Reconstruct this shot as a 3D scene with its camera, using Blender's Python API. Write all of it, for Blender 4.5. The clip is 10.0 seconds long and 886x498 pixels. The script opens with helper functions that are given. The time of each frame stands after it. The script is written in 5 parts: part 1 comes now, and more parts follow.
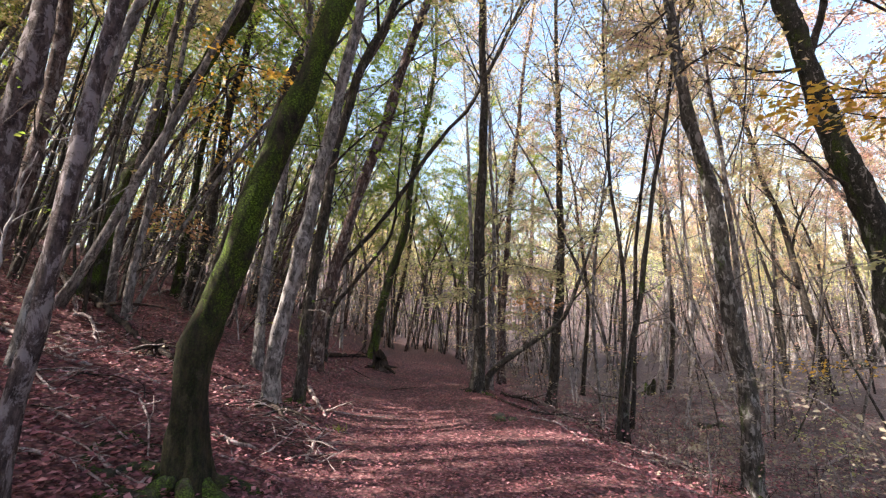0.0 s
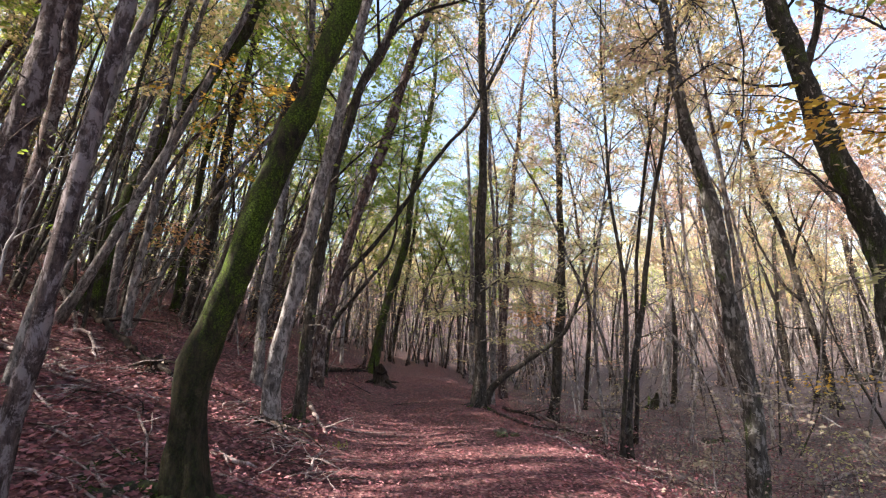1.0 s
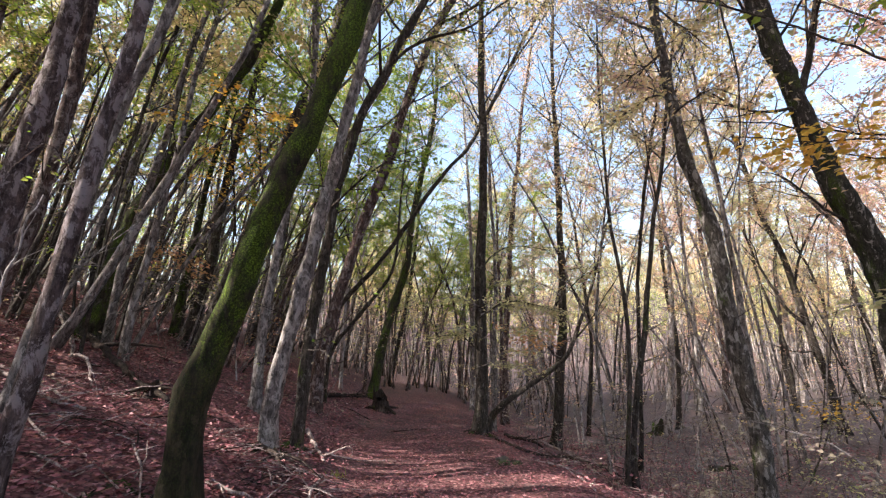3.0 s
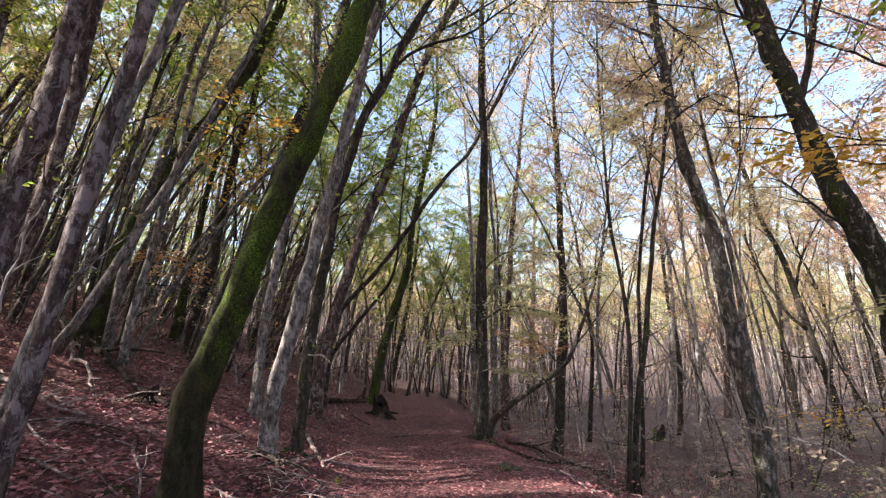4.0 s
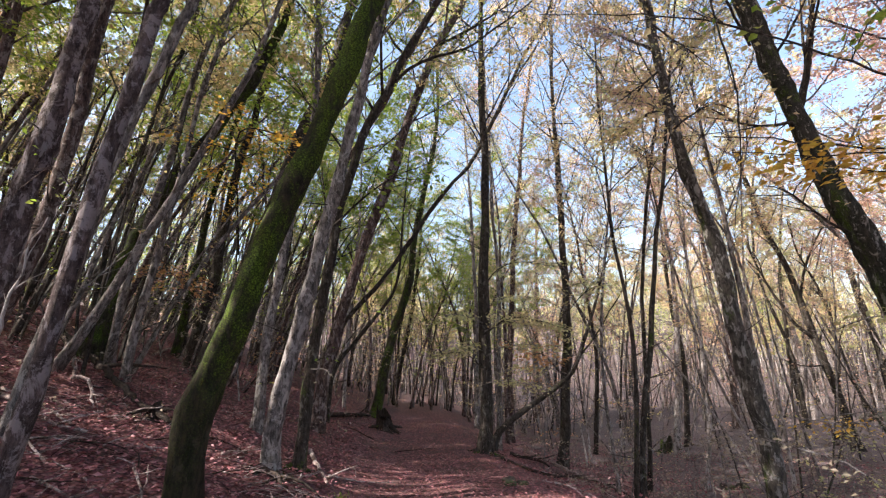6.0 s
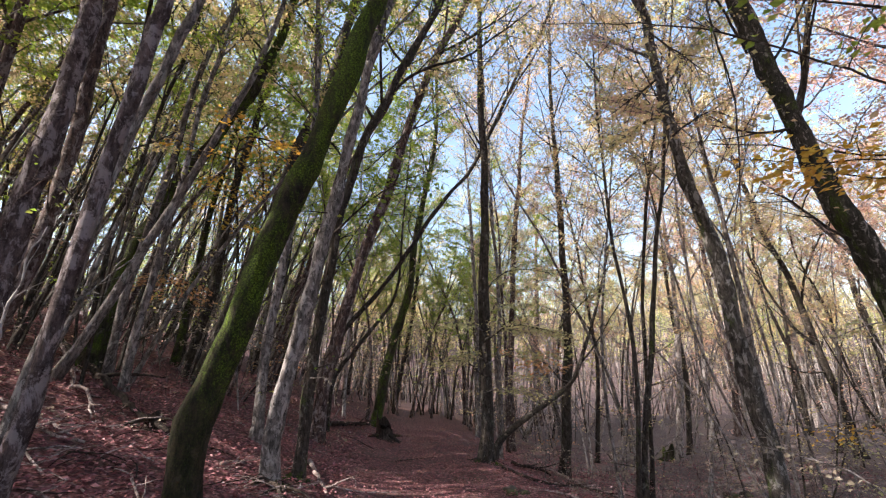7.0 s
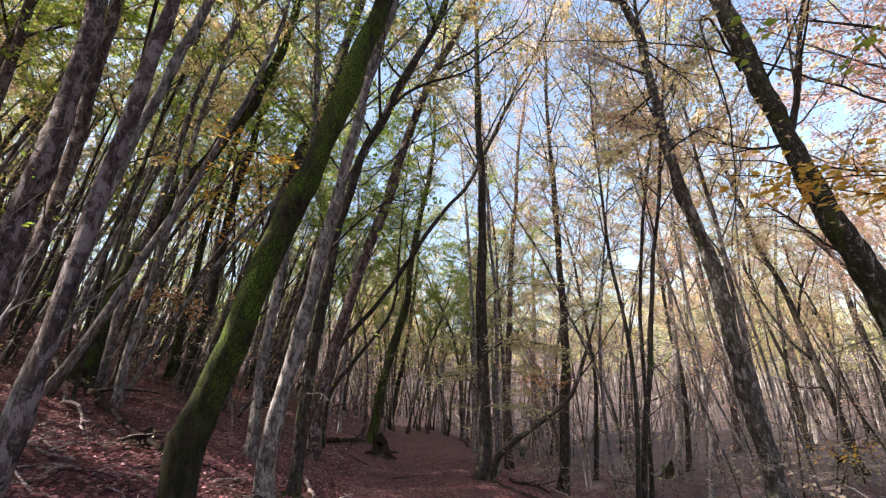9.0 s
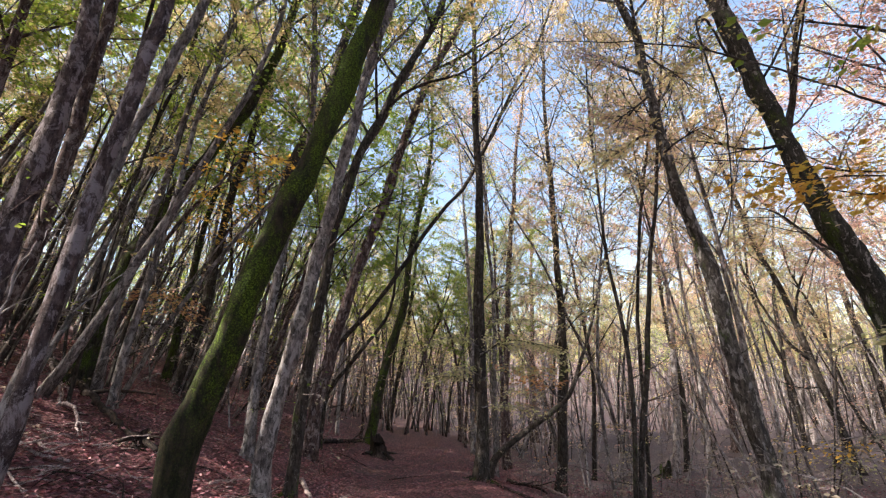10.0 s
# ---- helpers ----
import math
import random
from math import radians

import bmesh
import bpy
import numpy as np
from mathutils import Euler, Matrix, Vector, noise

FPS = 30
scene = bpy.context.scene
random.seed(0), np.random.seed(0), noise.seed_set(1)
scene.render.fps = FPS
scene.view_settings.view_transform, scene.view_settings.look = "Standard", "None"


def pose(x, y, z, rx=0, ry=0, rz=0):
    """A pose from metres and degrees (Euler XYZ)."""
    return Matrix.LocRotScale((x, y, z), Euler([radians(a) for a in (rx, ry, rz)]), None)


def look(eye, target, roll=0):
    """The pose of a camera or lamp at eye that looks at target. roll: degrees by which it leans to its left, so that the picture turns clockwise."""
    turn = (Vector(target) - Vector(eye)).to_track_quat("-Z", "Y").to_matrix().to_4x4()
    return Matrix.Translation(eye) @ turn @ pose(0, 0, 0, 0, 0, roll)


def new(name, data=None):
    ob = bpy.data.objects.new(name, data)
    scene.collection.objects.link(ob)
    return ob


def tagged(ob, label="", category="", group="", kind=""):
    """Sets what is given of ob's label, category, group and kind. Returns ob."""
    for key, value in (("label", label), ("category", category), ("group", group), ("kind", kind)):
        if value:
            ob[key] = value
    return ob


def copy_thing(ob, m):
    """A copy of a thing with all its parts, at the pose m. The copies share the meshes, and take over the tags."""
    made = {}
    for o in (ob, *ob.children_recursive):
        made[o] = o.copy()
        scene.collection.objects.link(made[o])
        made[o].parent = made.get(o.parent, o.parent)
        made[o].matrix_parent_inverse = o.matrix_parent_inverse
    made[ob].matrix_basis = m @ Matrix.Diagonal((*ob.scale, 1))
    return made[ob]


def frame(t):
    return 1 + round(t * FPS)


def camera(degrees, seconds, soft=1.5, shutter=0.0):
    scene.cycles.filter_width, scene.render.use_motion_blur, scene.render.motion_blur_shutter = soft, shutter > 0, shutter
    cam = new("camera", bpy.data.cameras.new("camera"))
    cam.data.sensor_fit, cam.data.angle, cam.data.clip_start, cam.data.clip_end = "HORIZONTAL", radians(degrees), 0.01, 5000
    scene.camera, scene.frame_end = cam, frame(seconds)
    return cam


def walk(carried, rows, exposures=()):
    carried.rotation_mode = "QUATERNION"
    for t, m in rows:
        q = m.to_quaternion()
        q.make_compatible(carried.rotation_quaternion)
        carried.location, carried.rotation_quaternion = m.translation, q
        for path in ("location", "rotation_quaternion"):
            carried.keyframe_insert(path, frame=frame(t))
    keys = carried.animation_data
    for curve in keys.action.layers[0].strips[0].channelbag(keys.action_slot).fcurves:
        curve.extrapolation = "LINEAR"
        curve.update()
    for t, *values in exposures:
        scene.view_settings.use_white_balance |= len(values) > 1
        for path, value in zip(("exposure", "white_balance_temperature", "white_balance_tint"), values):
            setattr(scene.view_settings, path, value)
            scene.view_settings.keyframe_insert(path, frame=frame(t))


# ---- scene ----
cam = camera(87.4, 10.0, soft=1.25)


def view(yaw, pitch, roll, x, y, z):
    """A camera pose: turned left by yaw, tilted up by pitch, leaning left by roll."""
    a, b = radians(yaw), radians(pitch)
    eye = Vector((x, y, z))
    return look(eye, eye + Vector((-math.sin(a) * math.cos(b), math.cos(a) * math.cos(b), math.sin(b))), roll)


PATH = [
    (0.0, view(-0.000, 10.002, -0.018, 0.000, 0.000, 1.500)),
    (0.5, view(0.039, 10.802, -0.119, -0.000, -0.000, 1.508)),
    (1.0, view(0.070, 11.615, -0.230, 0.000, 0.000, 1.515)),
    (1.5, view(0.105, 12.478, -0.272, 0.002, 0.002, 1.521)),
    (2.0, view(0.116, 13.325, -0.317, 0.003, 0.003, 1.523)),
    (2.5, view(0.095, 13.979, -0.314, 0.001, 0.002, 1.527)),
    (4.0, view(0.174, 15.003, -0.263, -0.002, -0.000, 1.537)),
    (4.5, view(0.243, 15.300, -0.389, -0.004, 0.004, 1.534)),
    (5.0, view(0.296, 15.668, -0.511, -0.006, 0.004, 1.533)),
    (5.5, view(0.390, 16.029, -0.674, -0.001, 0.004, 1.539)),
    (7.0, view(0.403, 17.351, -1.034, -0.000, 0.007, 1.549)),
    (7.5, view(0.376, 17.847, -1.095, -0.000, 0.007, 1.550)),
    (8.0, view(0.297, 18.350, -1.095, -0.002, 0.009, 1.552)),
    (8.5, view(0.167, 18.780, -1.074, -0.008, 0.010, 1.554)),
    (9.0, view(-0.043, 19.053, -1.066, -0.016, 0.013, 1.555)),
    (9.5, view(-0.118, 19.128, -1.136, -0.004, 0.015, 1.557)),
    (10.0, view(-0.235, 19.125, -1.186, 0.010, 0.017, 1.556)),
]
walk(cam, PATH, [(0, 2.08, 6700, 9), (5, 1.88, 6700, 10), (10, 1.79, 6700, 10)])

# ---- daylight: an autumn sun from uphill, behind the viewer ----
SUN_EL, SUN_AZ = 38.0, -106.0          # degrees; azimuth from straight ahead, to the right
sun_way = Vector((math.sin(radians(SUN_AZ)) * math.cos(radians(SUN_EL)),
                  math.cos(radians(SUN_AZ)) * math.cos(radians(SUN_EL)), math.sin(radians(SUN_EL))))
world = bpy.data.worlds.new("sky")
scene.world = world
world.use_nodes = True
wn = world.node_tree.nodes
sky = wn.new("ShaderNodeTexSky")
sky.sky_type = "NISHITA"
sky.sun_disc = False
sky.sun_elevation = radians(SUN_EL)
sky.sun_rotation = radians(SUN_AZ)
sky.air_density, sky.dust_density = 1.0, 2.4
sky.ozone_density = 0.0
wn["Background"].inputs["Strength"].default_value = 0.14
world.node_tree.links.new(sky.outputs[0], wn["Background"].inputs["Color"])
sun = new("sun", bpy.data.lights.new("sun", "SUN"))
sun.data.energy, sun.data.angle, sun.data.color = 5.0, radians(0.55), (1.0, 0.93, 0.82)
sun.matrix_world = look(sun_way * 60, (0, 0, 0))

# ---- materials ----
def mat(name):
    m = bpy.data.materials.new(name)
    m.use_nodes = True
    return m, m.node_tree.nodes, m.node_tree.links, m.node_tree.nodes["Principled BSDF"]


def tex(n, l, kind, scale, source, **inputs):
    t = n.new("ShaderNodeTex" + kind)
    t.inputs["Scale"].default_value = scale
    for k, v in inputs.items():
        t.inputs[k].default_value = v
    l.new(source, t.inputs["Vector"])
    return t


def ramp(n, l, source, stops):
    r = n.new("ShaderNodeValToRGB")
    while len(r.color_ramp.elements) < len(stops):
        r.color_ramp.elements.new(0.5)
    for e, (p, c) in zip(r.color_ramp.elements, stops):
        e.position, e.color = p, (*c, 1) if len(c) == 3 else c
    l.new(source, r.inputs[0])
    return r.outputs[0]


def blend(n, l, fac, a, b, how="MIX"):
    x = n.new("ShaderNodeMix")
    x.data_type, x.blend_type = "RGBA", how
    for s, v in ((x.inputs[0], fac), (x.inputs[6], a), (x.inputs[7], b)):
        if isinstance(v, (int, float)):
            s.default_value = v
        elif isinstance(v, tuple):
            s.default_value = (*v, 1)
        else:
            l.new(v, s)
    return x.outputs[2]


def stretched(n, l, source, scale):
    mp = n.new("ShaderNodeMapping")
    mp.inputs["Scale"].default_value = scale
    l.new(source, mp.inputs["Vector"])
    return mp.outputs[0]


def grey(v):
    return (v, v, v)


def bark_material(name, dark, mid, pale, patch, moss, moss_colour=(0.05, 0.074, 0.012), bare_foot=0.0):
    """Beech bark: grey grain along the stem, pale lichen patches (patch: how much), moss (moss: how much)."""
    dark, mid, pale = (tuple(a * b for a, b in zip(c, (1.04, 0.96, 1.03))) for c in (dark, mid, pale))
    m, n, l, b = mat(name)
    at = stem_at = n.new("ShaderNodeTexCoord").outputs["Object"]
    rnd = n.new("ShaderNodeObjectInfo").outputs["Random"]
    shift = n.new("ShaderNodeVectorMath")
    shift.operation = "MULTIPLY_ADD"
    comb = n.new("ShaderNodeCombineXYZ")
    for i in range(3):
        l.new(rnd, comb.inputs[i])
    l.new(comb.outputs[0], shift.inputs[0])
    shift.inputs[1].default_value = (31, 17, 23)
    l.new(at, shift.inputs[2])
    at = shift.outputs[0]
    grain = tex(n, l, "Noise", 22.0, stretched(n, l, at, (1, 1, 0.35)), Detail=8.0, Roughness=0.75)
    col = ramp(n, l, grain.outputs[0], [(0.4, dark), (0.5, mid), (0.62, tuple(c * 1.9 for c in mid))])
    rings = tex(n, l, "Noise", 6.0, stretched(n, l, at, (0.35, 0.35, 2.6)), Detail=6.0, Roughness=0.7)
    col = blend(n, l, ramp(n, l, rings.outputs[0], [(0.34, grey(0.6)), (0.42, grey(0))]), col, dark)
    big = tex(n, l, "Noise", 11.0, stretched(n, l, at, (1, 1, 0.5)), Detail=10.0, Roughness=0.74, Distortion=0.5)
    lich = ramp(n, l, big.outputs[0], [(0.595 - patch * 0.2, grey(0)), (0.655 - patch * 0.2, grey(0.92))])
    flecks = tex(n, l, "Noise", 48.0, at, Detail=5.0, Roughness=0.8)
    pcol = blend(n, l, flecks.outputs[0], tuple(c * 0.55 for c in pale), tuple(min(1, c * 1.35) for c in pale))
    col = blend(n, l, lich, col, pcol)
    dots = ramp(n, l, flecks.outputs[0], [(0.6, grey(0)), (0.66, grey(0.7 * patch + 0.15))])
    col = blend(n, l, dots, col, pale)
    ms = tex(n, l, "Noise", 3.4, stretched(n, l, at, (1, 1, 0.45)), Detail=12.0, Roughness=0.78, Distortion=0.3)
    mfac = ramp(n, l, ms.outputs[0], [(0.72 - moss * 0.5, grey(0)), (0.84 - moss * 0.5, grey(0.95))])
    if bare_foot:
        hgt = n.new("ShaderNodeSeparateXYZ")
        l.new(stem_at, hgt.inputs[0])
        line = n.new("ShaderNodeMath")
        line.operation = "MULTIPLY_ADD"
        l.new(ms.outputs[0], line.inputs[0])
        line.inputs[1].default_value = 1.4
        l.new(hgt.outputs[2], line.inputs[2])
        grown = n.new("ShaderNodeMapRange")
        grown.inputs[1].default_value, grown.inputs[2].default_value, grown.inputs[3].default_value = bare_foot + 0.45, bare_foot + 0.95, 0.12
        l.new(line.outputs[0], grown.inputs[0])
        mfac = blend(n, l, 1.0, mfac, grown.outputs[0], "MULTIPLY")
    fuzz = tex(n, l, "Noise", 75.0, at, Detail=5.0, Roughness=0.75)
    tufts = ramp(n, l, fuzz.outputs[0], [(0.4, tuple(c * 0.2 for c in moss_colour)), (0.52, moss_colour), (0.66, tuple(c * 3.4 for c in moss_colour))])
    col = blend(n, l, mfac, col, tufts)
    l.new(col, b.inputs["Base Color"])
    b.inputs["Roughness"].default_value = 0.92
    b.inputs["Specular IOR Level"].default_value = 0.2
    bump = n.new("ShaderNodeBump")
    bump.inputs["Strength"].default_value, bump.inputs["Distance"].default_value = 1.0, 0.035
    hgt = blend(n, l, 0.4, grain.outputs[0], blend(n, l, 0.5, fuzz.outputs[0], rings.outputs[0]))
    l.new(hgt, bump.inputs["Height"])
    l.new(bump.outputs[0], b.inputs["Normal"])
    return m


BARK_MOSS = bark_material("mossy_bark", (0.012, 0.011, 0.008), (0.03, 0.028, 0.02), (0.11, 0.105, 0.085), 0.12, 0.5)
BARK_THICK_MOSS = bark_material("thick_moss_bark", (0.005, 0.004, 0.003), (0.017, 0.013, 0.009), (0.045, 0.038, 0.028), 0.16, 0.6, (0.038, 0.057, 0.005), 1.3)
BARK_DARK = bark_material("dark_bark", (0.014, 0.012, 0.01), (0.036, 0.031, 0.026), (0.15, 0.145, 0.13), 0.22, 0.3)
BARK_MOTTLED = bark_material("mottled_bark", (0.02, 0.013, 0.013), (0.055, 0.042, 0.041), (0.215, 0.195, 0.2), 0.5, 0.12)
BARK_PALE = bark_material("pale_bark", (0.065, 0.058, 0.054), (0.17, 0.155, 0.145), (0.4, 0.39, 0.37), 0.55, 0.14)
BARK_GREY = bark_material("grey_bark", (0.036, 0.033, 0.03), (0.105, 0.097, 0.09), (0.31, 0.3, 0.285), 0.45, 0.22)
BARK_BROWN = bark_material("brown_bark", (0.019, 0.013, 0.012), (0.062, 0.043, 0.038), (0.23, 0.205, 0.195), 0.42, 0.18)
BARK_LICHEN = bark_material("lichen_bark", (0.018, 0.017, 0.015), (0.05, 0.046, 0.04), (0.24, 0.24, 0.225), 0.4, 0.32)
BARK_BLACK = bark_material("black_bark", (0.01, 0.01, 0.008), (0.022, 0.021, 0.018), (0.24, 0.235, 0.22), 0.24, 0.4, (0.04, 0.06, 0.01))
DEADWOOD = bark_material("dead_wood", (0.07, 0.056, 0.052), (0.22, 0.18, 0.165), (0.42, 0.38, 0.36), 0.4, 0.04)
ROTWOOD = bark_material("rotten_wood", (0.01, 0.008, 0.007), (0.03, 0.022, 0.018), (0.09, 0.075, 0.065), 0.2, 0.22)


def leaf_material(name, stops, through_share=0.45, island=True):
    """Thin autumn leaves that let some light through; each leaf takes a colour of its own."""
    m, n, l, b = mat(name)
    stops = [(at, (c[0] * 1.05, c[1] * 0.95, c[2] * 1.05)) for at, c in stops]
    if island:
        r = n.new("ShaderNodeNewGeometry").outputs["Random Per Island"]
    else:
        r = n.new("ShaderNodeObjectInfo").outputs["Random"]
    tree = n.new("ShaderNodeObjectInfo").outputs["Random"]
    mth = n.new("ShaderNodeMath")
    mth.operation = "MULTIPLY_ADD"
    l.new(tree, mth.inputs[0])
    mth.inputs[1].default_value = 0.35
    mm = n.new("ShaderNodeMath")
    mm.operation = "MULTIPLY"
    l.new(r, mm.inputs[0])
    mm.inputs[1].default_value = 0.65
    l.new(mm.outputs[0], mth.inputs[2])
    col = ramp(n, l, mth.outputs[0], stops)
    at = n.new("ShaderNodeTexCoord").outputs["Object"]
    sp = tex(n, l, "Noise", 40.0, at, Detail=3.0)
    col = blend(n, l, 0.35, col, sp.outputs[0], "OVERLAY")
    l.new(col, b.inputs["Base Color"])
    b.inputs["Roughness"].default_value = 0.6
    b.inputs["Specular IOR Level"].default_value = 0.3
    tr = n.new("ShaderNodeBsdfTranslucent")
    l.new(col, tr.inputs["Color"])
    mx = n.new("ShaderNodeMixShader")
    mx.inputs[0].default_value = through_share
    l.new(b.outputs[0], mx.inputs[1])
    l.new(tr.outputs[0], mx.inputs[2])
    l.new(mx.outputs[0], n["Material Output"].inputs["Surface"])
    return m


LEAF_GREEN = leaf_material("green_leaf", [(0, (0.11, 0.2, 0.028)), (0.45, (0.22, 0.33, 0.048)), (0.75, (0.35, 0.41, 0.085)), (1, (0.47, 0.4, 0.11))], 0.56)
LEAF_YELLOW = leaf_material("yellow_leaf", [(0, (0.42, 0.43, 0.17)), (0.4, (0.6, 0.55, 0.25)), (0.7, (0.68, 0.55, 0.32)), (1, (0.62, 0.43, 0.3))], 0.62)
LEAF_RUST = leaf_material("rust_leaf", [(0, (0.52, 0.42, 0.16)), (0.4, (0.6, 0.38, 0.16)), (0.7, (0.55, 0.3, 0.16)), (1, (0.42, 0.2, 0.13))], 0.5)
LEAF_PINK = leaf_material("faded_leaf", [(0, (0.6, 0.48, 0.3)), (0.4, (0.68, 0.5, 0.36)), (0.7, (0.64, 0.42, 0.32)), (1, (0.5, 0.3, 0.24))], 0.62)
LEAF_GOLD = leaf_material("golden_leaf", [(0, (0.6, 0.47, 0.08)), (0.5, (0.64, 0.42, 0.07)), (1, (0.56, 0.3, 0.06))], 0.55)
LEAF_PALE = leaf_material("pale_leaf", [(0, (0.19, 0.185, 0.12)), (0.5, (0.26, 0.24, 0.17)), (1, (0.3, 0.25, 0.19))], 0.3)
LEAF_LIME = leaf_material("yellow_green_leaf", [(0, (0.34, 0.41, 0.16)), (0.5, (0.49, 0.52, 0.24)), (1, (0.59, 0.53, 0.31))], 0.62)
LITTER = leaf_material("fallen_leaf", [(0, (0.042, 0.0165, 0.02)), (0.3, (0.125, 0.046, 0.052)), (0.6, (0.25, 0.098, 0.106)), (0.82, (0.38, 0.21, 0.205)), (1, (0.43, 0.34, 0.325))], 0.1)


def litter_ground():
    """Soil under a closed carpet of rotting beech leaves, redder on the trodden path."""
    m, n, l, b = mat("leaf_litter")
    at = n.new("ShaderNodeTexCoord").outputs["Object"]
    warp = tex(n, l, "Noise", 3.0, at, Detail=2.0)
    cells = tex(n, l, "Voronoi", 24.0, at, Randomness=1.0)
    each = n.new("ShaderNodeSeparateColor")
    l.new(cells.outputs["Color"], each.inputs[0])
    col = ramp(n, l, each.outputs[0], [(0, (0.06, 0.022, 0.028)), (0.35, (0.13, 0.047, 0.055)), (0.7, (0.2, 0.077, 0.084)), (1, (0.33, 0.178, 0.178))])
    edge = ramp(n, l, cells.outputs["Distance"], [(0.35, grey(1)), (0.75, grey(0.35))])
    col = blend(n, l, 0.8, col, edge, "MULTIPLY")
    patches = tex(n, l, "Noise", 0.9, at, Detail=6.0, Roughness=0.65)
    soil = ramp(n, l, patches.outputs[0], [(0.5, grey(0)), (0.7, grey(0.75))])
    col = blend(n, l, soil, col, (0.05, 0.034, 0.031))
    sep = n.new("ShaderNodeSeparateXYZ")
    l.new(at, sep.inputs[0])
    bare = n.new("ShaderNodeMath")
    bare.operation = "MULTIPLY_ADD"
    l.new(patches.outputs[0], bare.inputs[0])
    bare.inputs[1].default_value = 13.0
    l.new(sep.outputs[0], bare.inputs[2])
    rng = n.new("ShaderNodeMapRange")
    rng.inputs[1].default_value, rng.inputs[2].default_value, rng.inputs[4].default_value = 8.5, 12.5, 0.72
    l.new(bare.outputs[0], rng.inputs[0])
    col = blend(n, l, rng.outputs[0], col, blend(n, l, each.outputs[1], (0.056, 0.05, 0.052), (0.185, 0.163, 0.166)))
    # browner soil far off, its colour darkened for the shade under distant trees
    far_shade = n.new("ShaderNodeMapRange")
    far_shade.inputs[1].default_value, far_shade.inputs[2].default_value, far_shade.inputs[4].default_value = 17.0, 34.0, 0.8
    l.new(sep.outputs[1], far_shade.inputs[0])
    col = blend(n, l, far_shade.outputs[0], col, blend(n, l, each.outputs[2], (0.034, 0.021, 0.022), (0.1, 0.062, 0.062)))
    l.new(col, b.inputs["Base Color"])
    b.inputs["Roughness"].default_value = 0.85
    b.inputs["Specular IOR Level"].default_value = 0.3
    bump = n.new("ShaderNodeBump")
    bump.inputs["Strength"].default_value, bump.inputs["Distance"].default_value = 0.9, 0.03
    l.new(blend(n, l, 0.5, cells.outputs["Distance"], warp.outputs[0]), bump.inputs["Height"])
    l.new(bump.outputs[0], b.inputs["Normal"])
    return m


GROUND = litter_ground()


def stone_material():
    m, n, l, b = mat("mossy_stone")
    at = n.new("ShaderNodeTexCoord").outputs["Object"]
    a = tex(n, l, "Noise", 7.0, at, Detail=8.0, Roughness=0.7)
    col = ramp(n, l, a.outputs[0], [(0.3, (0.02, 0.015, 0.013)), (0.6, (0.06, 0.046, 0.04)), (0.75, (0.13, 0.11, 0.1))])
    ms = tex(n, l, "Noise", 2.5, at, Detail=5.0)
    col = blend(n, l, ramp(n, l, ms.outputs[0], [(0.5, grey(0)), (0.6, grey(0.8))]), col, (0.04, 0.055, 0.015))
    l.new(col, b.inputs["Base Color"])
    b.inputs["Roughness"].default_value = 0.9
    bump = n.new("ShaderNodeBump")
    bump.inputs["Strength"].default_value = 0.6
    l.new(a.outputs[0], bump.inputs["Height"])
    l.new(bump.outputs[0], b.inputs["Normal"])
    return m


STONE = stone_material()

# ---- the lie of the land ----
def path_x(y):
    """Middle of the woodland path."""
    y = min(max(y, -20.0), 55.0)
    return 0.8 - 0.1 * y + 0.0009 * y * y


def soft_plus(v, w):
    return w * math.log1p(math.exp(min(v / w, 40.0)))


def wobble(x, y):
    return (0.10 * math.sin(0.9 * x + 1.3 * math.sin(0.55 * y)) * math.sin(0.8 * y + 0.7)
            + 0.05 * math.sin(2.3 * x + 0.9 * y) * math.sin(1.9 * y - 1.1 * x))


def ground_z(x, y):
    """Height of the ground: a bank that rises on one side of the path, a hollow and a far slope on the other."""
    u = x - path_x(y)
    far = soft_plus(y - 75.0, 8.0)
    up = soft_plus(-u - max(1.2, 1.75 - 0.035 * max(y, 0.0)), 0.3)
    down = soft_plus(u - max(0.9, 2.5 - 0.12 * max(y, 0.0)), 0.3)
    z = 0.02 * min(max(y, -30.0), 75.0)
    z += 20.0 * (1.0 - math.exp(-0.4 * up / 20.0))
    z -= 1.5 * (1.0 - math.exp(-down / 2.5))
    z += 0.10 * soft_plus(min(down, 40.0) - 5.0, 1.0) + 50.0 * (1.0 - math.exp(-0.4 * soft_plus(down - 34.0, 4.0) / 50.0))
    z += 50.0 * (1.0 - math.exp(-0.42 * far / 50.0))
    rough = min(1.0, 0.15 + 0.5 * (up + down))
    return z + rough * wobble(x, y)

